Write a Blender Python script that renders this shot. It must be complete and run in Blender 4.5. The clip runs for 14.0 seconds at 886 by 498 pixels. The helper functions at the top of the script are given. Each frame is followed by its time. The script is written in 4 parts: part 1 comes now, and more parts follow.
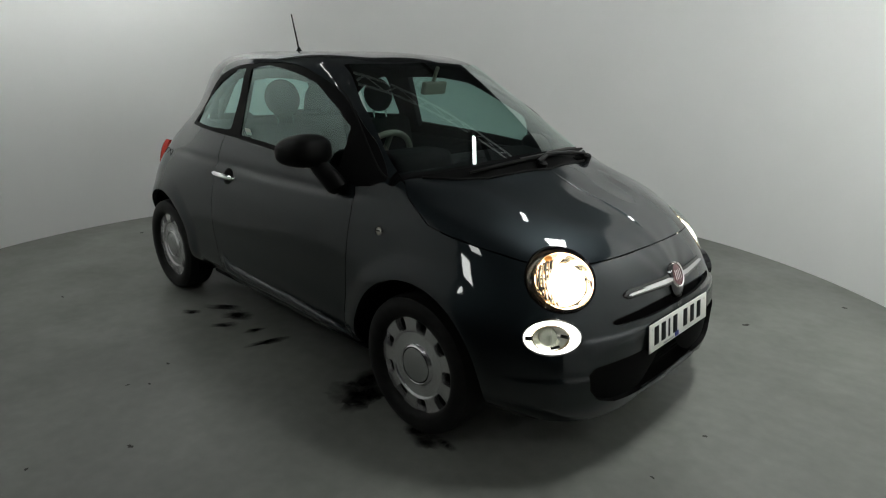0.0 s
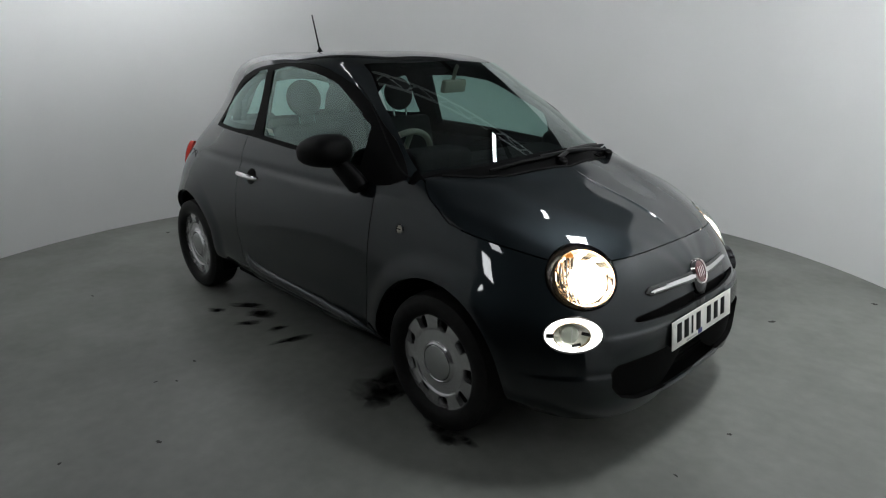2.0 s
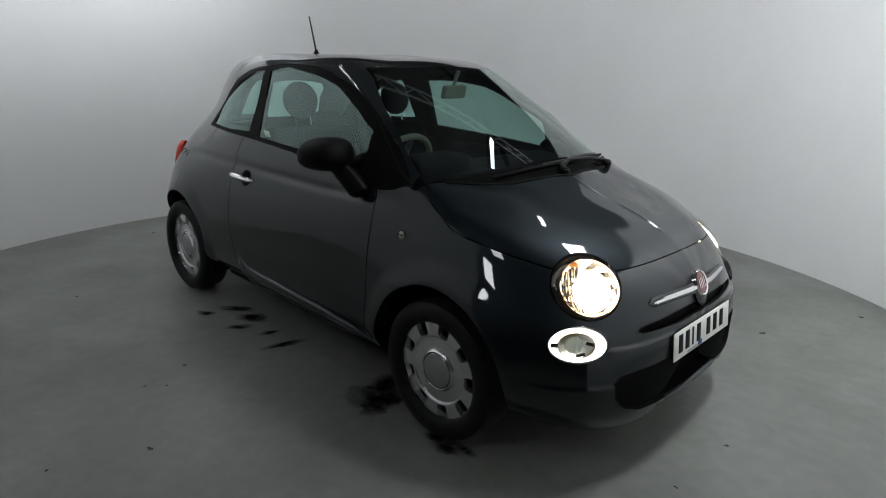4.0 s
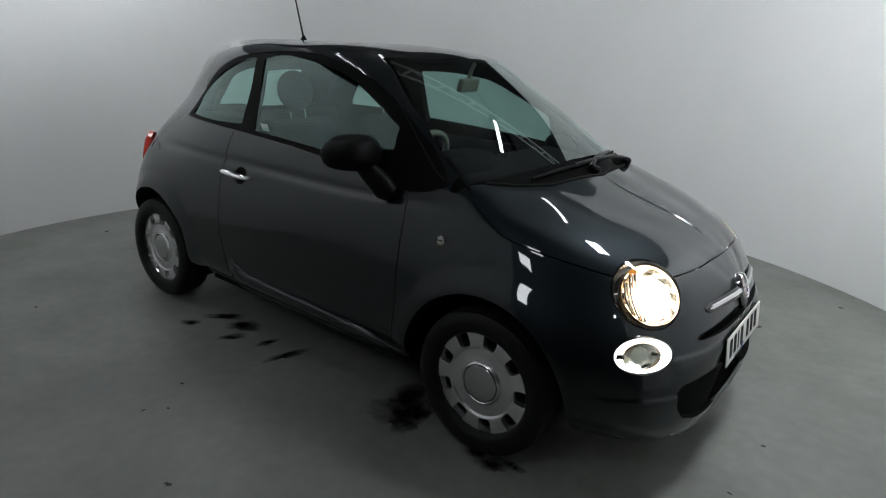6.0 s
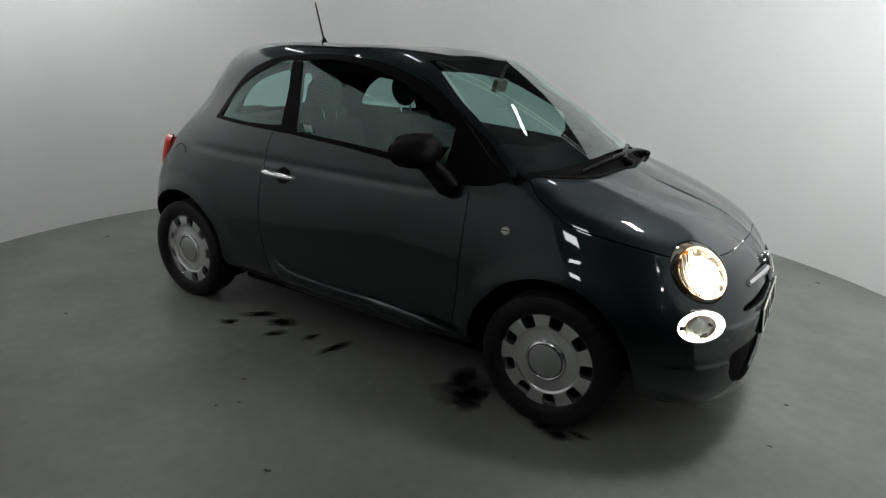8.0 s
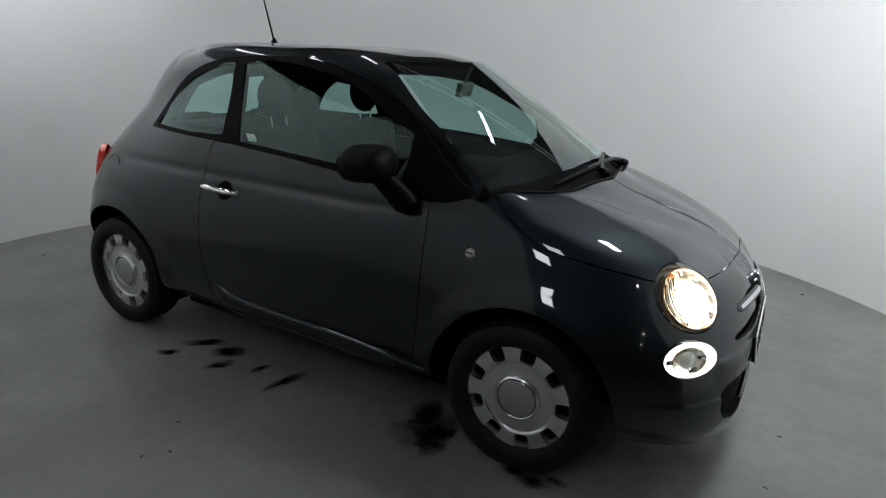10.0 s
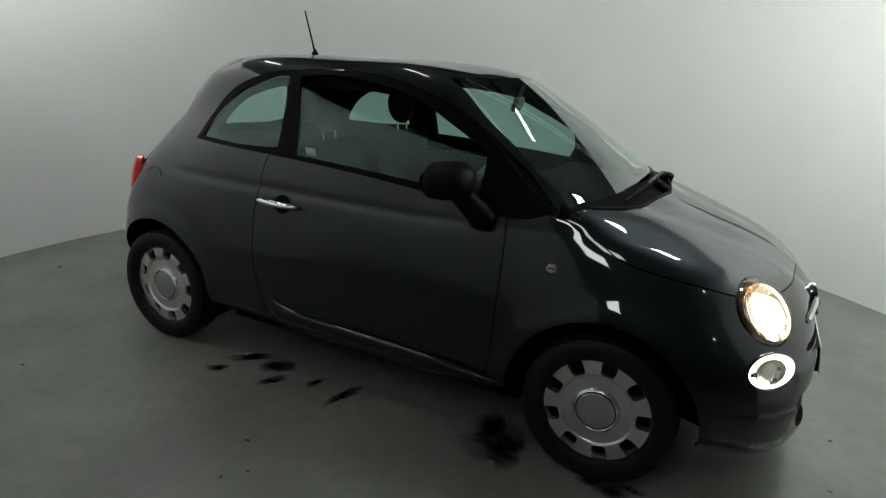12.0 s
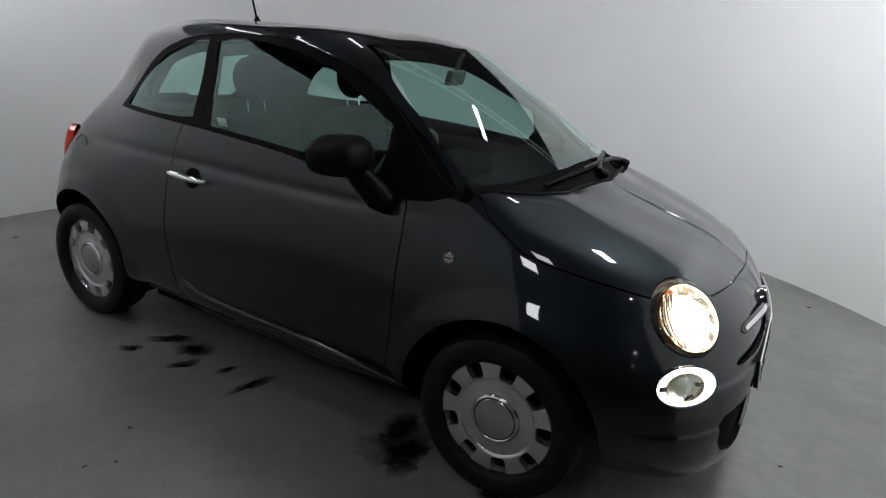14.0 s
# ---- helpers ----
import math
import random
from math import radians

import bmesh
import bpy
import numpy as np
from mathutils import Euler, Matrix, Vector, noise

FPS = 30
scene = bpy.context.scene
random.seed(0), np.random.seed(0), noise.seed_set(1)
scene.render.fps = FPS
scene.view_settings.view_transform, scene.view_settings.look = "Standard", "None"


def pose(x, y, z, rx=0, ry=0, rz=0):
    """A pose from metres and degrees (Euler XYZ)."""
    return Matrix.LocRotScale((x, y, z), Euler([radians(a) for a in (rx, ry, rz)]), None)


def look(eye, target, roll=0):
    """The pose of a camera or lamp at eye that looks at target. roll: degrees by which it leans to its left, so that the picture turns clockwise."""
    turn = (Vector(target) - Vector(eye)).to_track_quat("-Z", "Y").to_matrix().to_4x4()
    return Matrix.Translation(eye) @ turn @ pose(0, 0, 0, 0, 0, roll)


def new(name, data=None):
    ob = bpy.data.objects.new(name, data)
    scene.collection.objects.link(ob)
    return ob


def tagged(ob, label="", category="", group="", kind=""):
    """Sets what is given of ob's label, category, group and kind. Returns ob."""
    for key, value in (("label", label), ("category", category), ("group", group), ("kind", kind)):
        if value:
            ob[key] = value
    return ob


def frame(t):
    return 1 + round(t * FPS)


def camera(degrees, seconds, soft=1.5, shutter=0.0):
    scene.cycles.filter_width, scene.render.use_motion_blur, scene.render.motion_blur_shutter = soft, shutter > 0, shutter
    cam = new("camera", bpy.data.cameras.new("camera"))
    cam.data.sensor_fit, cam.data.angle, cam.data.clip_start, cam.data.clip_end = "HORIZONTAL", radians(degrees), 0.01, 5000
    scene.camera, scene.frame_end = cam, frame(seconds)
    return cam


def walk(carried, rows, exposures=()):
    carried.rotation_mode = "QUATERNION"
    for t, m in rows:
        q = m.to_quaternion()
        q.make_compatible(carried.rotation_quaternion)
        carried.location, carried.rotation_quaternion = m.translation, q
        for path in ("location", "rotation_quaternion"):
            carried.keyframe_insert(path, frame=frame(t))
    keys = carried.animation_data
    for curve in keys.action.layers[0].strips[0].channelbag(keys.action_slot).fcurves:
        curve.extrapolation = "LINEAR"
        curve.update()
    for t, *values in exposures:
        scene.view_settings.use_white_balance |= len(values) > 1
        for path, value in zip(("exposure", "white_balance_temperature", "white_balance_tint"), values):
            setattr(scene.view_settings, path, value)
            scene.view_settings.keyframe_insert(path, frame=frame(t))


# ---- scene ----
cam = camera(71.5, 14.0, soft=1.15)
PATH = [
    (0, (2.769, -2.306, 1.463), (1.443, -0.929, 0.874), 1.1),
    (0.5, (2.776, -2.304, 1.469), (1.448, -0.931, 0.874), 1.0),
    (1, (2.779, -2.312, 1.467), (1.434, -0.949, 0.887), 1.0),
    (1.5, (2.778, -2.315, 1.468), (1.407, -0.983, 0.879), 0.6),
    (2, (2.778, -2.309, 1.468), (1.404, -0.983, 0.87), 0.1),
    (2.5, (2.769, -2.298, 1.465), (1.39, -0.977, 0.87), -0.1),
    (3, (2.766, -2.297, 1.463), (1.402, -0.954, 0.882), 0.9),
    (3.2, (2.759, -2.295, 1.463), (1.393, -0.954, 0.883), 1.1),
    (5.5, (2.424, -2.517, 1.479), (1.229, -1.029, 0.88), 3.2),
    (6, (2.261, -2.519, 1.475), (1.114, -1.0, 0.863), 3.1),
    (6.5, (2.061, -2.504, 1.459), (0.993, -0.93, 0.84), 3.0),
    (7, (1.909, -2.636, 1.471), (0.883, -1.03, 0.862), 3.0),
    (7.5, (1.871, -2.811, 1.494), (0.863, -1.194, 0.886), 3.2),
    (8, (1.962, -2.939, 1.479), (0.967, -1.316, 0.866), 2.8),
    (10.5, (1.776, -2.616, 1.467), (0.871, -0.932, 0.879), 2.9),
    (11, (1.649, -2.683, 1.486), (0.775, -0.981, 0.905), 3.0),
    (11.5, (1.524, -2.816, 1.501), (0.668, -1.105, 0.915), 3.2),
    (12, (1.498, -2.86, 1.503), (0.659, -1.141, 0.917), 3.4),
    (12.5, (1.587, -2.804, 1.491), (0.735, -1.093, 0.901), 3.8),
    (13, (1.795, -2.67, 1.486), (0.898, -0.987, 0.885), 4.2),
    (13.5, (1.935, -2.533, 1.473), (0.988, -0.883, 0.857), 4.7),
    (14, (1.838, -2.424, 1.453), (0.902, -0.772, 0.826), 4.7),
]
EXPOSURES = [(0, 0.26, 6500, 4), (1, 0.2, 6450, 5), (1.5, 0.33, 6400, 6), (2, 0.3, 6250, 8), (2.5, 0.34, 6100, 11), (3, 0.38, 6050, 12), (5.5, 0.28, 6400, 3), (6, 0.3, 6150, 8), (6.5, 0.32, 6150, 9), (7, 0.36, 6050, 9), (8, 0.42, 6400, 8), (10.5, 0.36, 6150, 8), (12, 0.32, 6500, 2), (12.5, 0.34, 6500, 3), (14, 0.42, 6200, 9)]
walk(cam, [(t, look(eye, target, roll)) for t, eye, target, roll in PATH], EXPOSURES)

# ---- world and lamps ----
world = bpy.data.worlds.new("hall")
scene.world = world
world.use_nodes = True
world.node_tree.nodes["Background"].inputs["Color"].default_value = (0.75, 0.85, 1.0, 1)
world.node_tree.nodes["Background"].inputs["Strength"].default_value = 0.02


# ---- materials ----
def material(name, base=(0.5, 0.5, 0.5), rough=0.5, metal=0.0, coat=0.0, coat_rough=0.03, spec=0.5):
    m = bpy.data.materials.new(name)
    m.use_nodes = True
    b = m.node_tree.nodes["Principled BSDF"]
    b.inputs["Base Color"].default_value = (*base, 1)
    b.inputs["Roughness"].default_value = rough
    b.inputs["Metallic"].default_value = metal
    b.inputs["Coat Weight"].default_value = coat
    b.inputs["Coat Roughness"].default_value = coat_rough
    b.inputs["Specular IOR Level"].default_value = spec
    return m


def nodes_of(m):
    return m.node_tree.nodes, m.node_tree.links, m.node_tree.nodes["Principled BSDF"]


def noise_ramp(m, scale, low, high, target, detail=4.0, stops=(0.3, 0.7), stretch=(1, 1, 1)):
    """A noise between two values or colours on one input of the material."""
    n, l, b = nodes_of(m)
    co = n.new("ShaderNodeTexCoord")
    mp = n.new("ShaderNodeMapping")
    mp.inputs["Scale"].default_value = stretch
    tex = n.new("ShaderNodeTexNoise")
    tex.inputs["Scale"].default_value = scale
    tex.inputs["Detail"].default_value = detail
    ramp = n.new("ShaderNodeValToRGB")
    for e, pos, c in zip(ramp.color_ramp.elements, stops, (low, high)):
        e.position = pos
        e.color = (*c, 1) if hasattr(c, "__len__") else (c, c, c, 1)
    l.new(co.outputs["Object"], mp.inputs["Vector"])
    l.new(mp.outputs["Vector"], tex.inputs["Vector"])
    l.new(tex.outputs["Fac"], ramp.inputs["Fac"])
    if target:
        l.new(ramp.outputs["Color"], b.inputs[target])
    return ramp


def bump(m, scale, strength, distance=0.002, detail=3.0):
    n, l, b = nodes_of(m)
    co = n.new("ShaderNodeTexCoord")
    tex = n.new("ShaderNodeTexNoise")
    tex.inputs["Scale"].default_value = scale
    tex.inputs["Detail"].default_value = detail
    bp = n.new("ShaderNodeBump")
    bp.inputs["Strength"].default_value = strength
    bp.inputs["Distance"].default_value = distance
    l.new(co.outputs["Object"], tex.inputs["Vector"])
    l.new(tex.outputs["Fac"], bp.inputs["Height"])
    l.new(bp.outputs["Normal"], b.inputs["Normal"])


def glow(name, colour, strength):
    m = bpy.data.materials.new(name)
    m.use_nodes = True
    b = m.node_tree.nodes["Principled BSDF"]
    b.inputs["Base Color"].default_value = (0.8, 0.8, 0.8, 1)
    b.inputs["Emission Color"].default_value = (*colour, 1)
    b.inputs["Emission Strength"].default_value = strength
    return m


PAINT = material("grey_metallic_paint", (0.013, 0.0180, 0.0210), 0.50, 0.92, 1.0, 0.035, 0.12)
noise_ramp(PAINT, 900, (0.0110, 0.0148, 0.0170), (0.0154, 0.0202, 0.0230), "Base Color", 2.0)
PAINT.node_tree.nodes["Principled BSDF"].inputs["Coat IOR"].default_value = 1.46
BLACK = material("black_plastic", (0.0035, 0.0035, 0.0035), 0.5, spec=0.1)
COWL_BLACK = material("scuttle_plastic", (0.004, 0.004, 0.004), 0.45, spec=0.012)
WIPER_BLACK = material("wiper_black", (0.004, 0.004, 0.004), 0.28, spec=0.12)
TRIM = material("black_window_trim", (0.003, 0.003, 0.003), 0.55, spec=0.06)
GLOSS_BLACK = material("gloss_black", (0.006, 0.006, 0.007), 0.12)
RUBBER = material("rubber", (0.004, 0.004, 0.004), 0.7, spec=0.12)
TYRE = material("tyre_rubber", (0.005, 0.005, 0.005), 0.5, spec=0.16)
noise_ramp(TYRE, 30, (0.0070, 0.0070, 0.0070), (0.0125, 0.0122, 0.0118), "Base Color")
CHROME = material("chrome", (0.82, 0.82, 0.82), 0.08, 1.0)
SILVER = material("silver_wheel_paint", (0.62, 0.62, 0.63), 0.27, 0.88, 0.3, 0.12)
CAP_SILVER = material("silver_cap_paint", (0.48, 0.49, 0.49), 0.24, 0.85, 0.3, 0.08)
noise_ramp(SILVER, 25, (0.60, 0.60, 0.605), (0.70, 0.70, 0.705), "Base Color")
WALL = material("white_wall", (0.78, 0.78, 0.77), 0.75)
noise_ramp(WALL, 1.1, (0.755, 0.76, 0.75), (0.80, 0.80, 0.795), "Base Color", 6.0)
bump(WALL, 60, 0.12, 0.001)
FLOOR = material("grey_floor_paint", (0.15, 0.155, 0.145), 0.38)
HALL = material("dark_hall", (0.08, 0.08, 0.084), 0.8)
noise_ramp(HALL, 0.7, (0.06, 0.06, 0.063), (0.10, 0.10, 0.105), "Base Color")
CABIN = material("dark_cabin_plastic", (0.006, 0.006, 0.0065), 0.9, spec=0.02)
UNDER = material("underbody", (0.003, 0.003, 0.003), 0.9, spec=0.1)


def floor_paint(m):
    """Worn floor paint: broad blotches, fine grain and tyre-rubbed darker streaks."""
    n, l, b = nodes_of(m)
    broad = noise_ramp(m, 0.9, (0.116, 0.121, 0.108), (0.184, 0.190, 0.174), "", 7.0, (0.32, 0.7))
    fine = noise_ramp(m, 14, (0.86, 0.86, 0.86), (1.08, 1.08, 1.08), "", 8.0, (0.3, 0.75))
    mix = n.new("ShaderNodeMix")
    mix.data_type, mix.blend_type = "RGBA", "MULTIPLY"
    mix.inputs[0].default_value = 1.0
    l.new(broad.outputs["Color"], mix.inputs[6])
    l.new(fine.outputs["Color"], mix.inputs[7])
    l.new(mix.outputs[2], b.inputs["Base Color"])
    rough = noise_ramp(m, 2.3, (0.30, 0.30, 0.30), (0.50, 0.50, 0.50), "Roughness", 6.0)
    bump(m, 45, 0.10, 0.001, 5.0)


floor_paint(FLOOR)


def pane_material(name, tint, face_on, gloss=(0.92, 1, 0.97)):
    """A thin clear pane: tinted see-through, with more gloss the flatter one looks along it."""
    m = bpy.data.materials.new(name)
    m.use_nodes = True
    n, l = m.node_tree.nodes, m.node_tree.links
    n.remove(n["Principled BSDF"])
    tr, gl, mx, lw = n.new("ShaderNodeBsdfTransparent"), n.new("ShaderNodeBsdfGlossy"), n.new("ShaderNodeMixShader"), n.new("ShaderNodeLayerWeight")
    pw, ma = n.new("ShaderNodeMath"), n.new("ShaderNodeMath")
    lw.inputs["Blend"].default_value = 0.5
    pw.operation, ma.operation = "POWER", "MULTIPLY_ADD"
    pw.inputs[1].default_value = 3.6
    ma.inputs[1].default_value, ma.inputs[2].default_value = 1 - face_on, face_on
    tr.inputs["Color"].default_value = (*tint, 1)
    gl.inputs["Roughness"].default_value = 0.008
    gl.inputs["Color"].default_value = (*gloss, 1)
    l.new(lw.outputs["Facing"], pw.inputs[0])
    l.new(pw.outputs[0], ma.inputs[0])
    l.new(ma.outputs[0], mx.inputs["Fac"])
    l.new(tr.outputs["BSDF"], mx.inputs[1])
    l.new(gl.outputs["BSDF"], mx.inputs[2])
    l.new(mx.outputs["Shader"], n["Material Output"].inputs["Surface"])
    return m


# ---- mesh helpers ----
def part(name, bm, mat, parent=None, label="", sharp=35):
    me = bpy.data.meshes.new(name)
    bmesh.ops.recalc_face_normals(bm, faces=bm.faces)
    for f in bm.faces:
        f.smooth = True
    for e in bm.edges:
        e.smooth = len(e.link_faces) < 2 or e.calc_face_angle(0) < radians(sharp)
    bm.to_mesh(me)
    bm.free()
    me.materials.append(mat)
    ob = new(name, me)
    ob.parent = parent
    if label:
        ob["label"] = label
    return ob


def box(bm, cx, cy, cz, sx, sy, sz, bevel=0.0, turn=None, segments=2):
    m = Matrix.Translation((cx, cy, cz))
    if turn is not None:
        m = m @ turn
    made = bmesh.ops.create_cube(bm, size=1, matrix=m @ Matrix.Diagonal((sx, sy, sz, 1)))
    if bevel:
        edges = list({e for v in made["verts"] for e in v.link_edges})
        bmesh.ops.bevel(bm, geom=edges, offset=bevel, segments=segments, affect="EDGES", profile=0.6)
    return bm


def lathe(bm, profile, m=Matrix(), steps=48, closed=False):
    """Turns (radius, height) points round the z axis of m."""
    rings = []
    for r, h in profile:
        rings.append([bm.verts.new(m @ Vector((r * math.cos(a), r * math.sin(a), h))) for a in (2 * math.pi * i / steps for i in range(steps))] if r > 1e-6 else [bm.verts.new(m @ Vector((0, 0, h)))])
    pairs = list(zip(rings, rings[1:])) + ([(rings[-1], rings[0])] if closed else [])
    for a, b in pairs:
        for i in range(steps):
            j = (i + 1) % steps
            if len(a) == 1 and len(b) > 1:
                bm.faces.new((a[0], b[j], b[i]))
            elif len(b) == 1 and len(a) > 1:
                bm.faces.new((a[i], a[j], b[0]))
            elif len(a) > 1:
                bm.faces.new((a[i], a[j], b[j], b[i]))
    return bm


def tube(bm, points, radius, steps=8, cap=True):
    """A round bar along points; radius is one number or one for each point."""
    pts = [Vector(p) for p in points]
    rad = radius if hasattr(radius, "__len__") else [radius] * len(pts)
    rings, side = [], None
    for i, p in enumerate(pts):
        d = (pts[min(i + 1, len(pts) - 1)] - pts[max(i - 1, 0)]).normalized()
        side = (side - d * side.dot(d)).normalized() if side is not None else d.orthogonal().normalized()
        up = d.cross(side)
        rings.append([bm.verts.new(p + rad[i] * (math.cos(a) * side + math.sin(a) * up)) for a in (2 * math.pi * k / steps for k in range(steps))])
    for a, b in zip(rings, rings[1:]):
        for k in range(steps):
            bm.faces.new((a[k], a[(k + 1) % steps], b[(k + 1) % steps], b[k]))
    if cap:
        bm.faces.new(rings[0][::-1])
        bm.faces.new(rings[-1])
    return bm


def thing(name, label, category, m=Matrix(), group=""):
    ob = new(name)
    ob.empty_display_size = 0.1
    ob.matrix_world = m
    return tagged(ob, label, category, group)

# ---- the booth ----
CX, CY, RADIUS, WALL_TOP = 0.14, -0.146, 3.243, 2.85
bm = bmesh.new()
bmesh.ops.create_grid(bm, x_segments=40, y_segments=40, size=9)
floor = tagged(part("floor", bm, FLOOR), "grey painted concrete floor with scuffs and wet marks", "floor", kind="structure")

# the round wall is open on the side from which the car was driven in
A0, A1 = radians(-17), radians(279)
bm = bmesh.new()
rows = []
N = 180
for i in range(N + 1):
    a = A0 + (A1 - A0) * i / N
    ring = []
    top = float(np.interp(math.degrees(a), [30, 42, 60, 74, 84, 110, 195, 222, 240], [2.75, 3.08, 3.06, 2.95, 2.80, 2.75, WALL_TOP, 2.93, 3.04]))
    for r, z in ((RADIUS, -0.02), (RADIUS, top), (RADIUS + 0.12, top), (RADIUS + 0.12, -0.02)):
        ring.append(bm.verts.new((CX + r * math.cos(a), CY + r * math.sin(a), z)))
    rows.append(ring)
for a, b in zip(rows, rows[1:]):
    for k in range(4):
        bm.faces.new((a[k], a[(k + 1) % 4], b[(k + 1) % 4], b[k]))
bm.faces.new(rows[0])
bm.faces.new(rows[-1][::-1])
wall_round = tagged(part("wall_round", bm, WALL), "curved matt white studio wall standing round the car", "wall", kind="structure")

for nm, c, s in (("wall_north", (0, 9, 2.5), (18, 0.2, 5)), ("wall_south", (0, -9, 2.5), (18, 0.2, 5)), ("wall_east", (9, 0, 2.5), (0.2, 17.8, 5)), ("wall_west", (-9, 0, 2.5), (0.2, 17.8, 5)), ("ceiling", (0, 0, 5.1), (18, 18, 0.2))):
    tagged(part(nm, box(bmesh.new(), *c, *s), HALL), "dark hall " + ("ceiling" if nm == "ceiling" else "wall"), "ceiling" if nm == "ceiling" else "wall", kind="structure")

ALUMINIUM = material("truss_aluminium", (0.86, 0.86, 0.86), 0.6)


def truss(x0, y0, x1, y1, z, size=0.14, bays=30):
    """A flat ladder beam with zigzag lacing, hung from the ceiling by two wires."""
    d = Vector((x1 - x0, y1 - y0, 0))
    s = d.normalized().cross(Vector((0, 0, 1))) * size / 2
    o = Vector((x0, y0, z))
    t = thing("lighting_truss", "pale flat ladder truss hung from the hall ceiling", "truss", Matrix(), "lighting trusses")
    for p in (s, -s):
        part("chord", tube(bmesh.new(), [o + p, o + d + p], .019, 10), ALUMINIUM, t)
    for k in range(bays):
        a, b = o + d * (k / bays), o + d * ((k + 1) / bays)
        flip = s if k % 2 else -s
        part("lacing_bar", tube(bmesh.new(), [a + flip, b - flip], .011, 6), ALUMINIUM, t)
    for f in (0.08, 0.92):
        part("wire", tube(bmesh.new(), [o + d * f, (o + d * f).to_2d().to_3d() + Vector((0, 0, 5.0))], .006, 6), BLACK, t)
    return t


LAMP_FACE = glow("lamp_face", (1.0, 1.0, 1.0), 24.0)
WASH_FACE = glow("added_wall_lamp_face", (1.0, 1.0, 1.0), 11.0)
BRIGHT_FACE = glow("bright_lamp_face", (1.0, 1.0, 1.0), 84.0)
RIM_FACE = glow("added_rim_lamp_face", (1.0, 1.0, 1.0), 9.0)
LEFT_FACE = glow("added_left_lamp_face", (1.0, 1.0, 1.0), 15.5)
SIDE_FACE = glow("side_lamp_face", (1.0, 1.0, 1.0), 13.0)
HALL_FACE = glow("hall_lamp_face", (1.0, 0.97, 0.92), 240.0)
SOFT_FACE = glow("soft_lamp_face", (1.0, 1.0, 1.0), 9.0)


def light_panel(eye, target, w, h, roll, face):
    """A flat lamp turned to a target, hung on two rods."""
    m = look(eye, target, roll) if target else pose(*eye, 0, 0, roll)
    p = thing("light_panel", "white flat lamp panel in a black frame, out of view, some only added for light", "lamp", m, "studio lamps")
    bm = box(bmesh.new(), 0, 0, 0.04, w + 0.05, h + 0.05, 0.06, 0.008)
    for k in (-1, 1):
        box(bm, k * (w / 2 + .014), 0, -.006, .022, h + .05, .05)
        box(bm, 0, k * (h / 2 + .014), -.006, w + .006, .022, .05)
    part("housing", bm, BLACK, p)
    part("diffuser", box(bmesh.new(), 0, 0, 0.0, w, h, 0.008, 0.002), face, p, "glowing white diffuser")
    for k in (-1, 1):
        a = m @ Vector((k * w * .35, 0, 0.06))
        b = m.inverted() @ Vector((a.x, a.y, 5.0))
        part("rod", tube(bmesh.new(), [(k * w * .35, 0, 0.06), b], .008, 6), BLACK, p)
    return p


truss(-0.65, -1.15, 1.95, 3.45, 3.12, 0.14, 24)
light_panel((1.0, 1.0, 3.0), None, 0.54, 0.065, -48, LAMP_FACE)
light_panel((-0.55, 0.2, 3.0), None, 0.9, 0.065, -50, SOFT_FACE)
# lamps turned to the wall near both ends of the opening
light_panel((2.05, 0.45, 3.0), (2.62, 1.35, 1.2), 0.55, 0.42, 0, BRIGHT_FACE)
# this one is unseen, added to brighten the left wall
light_panel((-2.25, 0.05, 3.0), (-3.0, -0.5, 2.0), 0.9, 0.35, 0, WASH_FACE)
# unseen lamps added round the rim to brighten the wall and floor
for a, s in ((70, 0.9), (112, 0.9), (150, 0.8), (192, 0.7), (206, 1.2), (224, 1.2)):
    c_, s_ = math.cos(radians(a)), math.sin(radians(a))
    light_panel((CX + 2.05 * c_, CY + 2.05 * s_, 3.55), (CX + 3.2 * c_, CY + 3.2 * s_, 1.8 if a > 180 else 2.3 if a > 130 else 2.85), s, 0.28, 0, LEFT_FACE if a > 180 else RIM_FACE)
# an unseen lamp added beyond the wall, turned to the truss to brighten it
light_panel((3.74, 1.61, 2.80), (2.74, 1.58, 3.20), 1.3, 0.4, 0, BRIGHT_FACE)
# weaker lamps out in the hall
light_panel((1.45, -2.9, 3.0), None, 0.48, 0.3, 30, SOFT_FACE)
light_panel((1.08, -3.35, 2.62), (1.15, -1, 0.9), 0.36, 0.22, 10, SIDE_FACE)
# ceiling lamps farther out in the hall
for x, y in ((5.6, -2.1), (6.6, -3.7), (8.0, -5.9)):
    light_panel((x, y, 4.6), None, 0.09, 0.09, 45, HALL_FACE)

# ---- the car's body: feature lines from nose to tail, lofted ----
NOSE, TAIL = (1.870, 0.0, 0.46), (-1.69, 0.0, 0.55)
LINES = {}
LINES["chin_and_sill"] = [(1.856, .10, .33), (1.842, .36, .225), (1.715, .59, .205), (1.48, .69, .205), (1.12, .735, .19), (.80, .655, .18), (.48, .655, .175), (.13, .655, .175), (-.36, .655, .18), (-.82, .655, .185), (-1.2, .735, .21), (-1.46, .62, .26), (-1.61, .42, .28)]
LINES["sill_crease"] = [(1.866, .13, .38), (1.848, .40, .31), (1.735, .635, .30), (1.50, .765, .30), (1.12, .79, .30), (.80, .775, .30), (.48, .777, .30), (.13, .777, .30), (-.36, .782, .30), (-.82, .79, .30), (-1.2, .785, .31), (-1.48, .68, .355), (-1.635, .45, .39)]
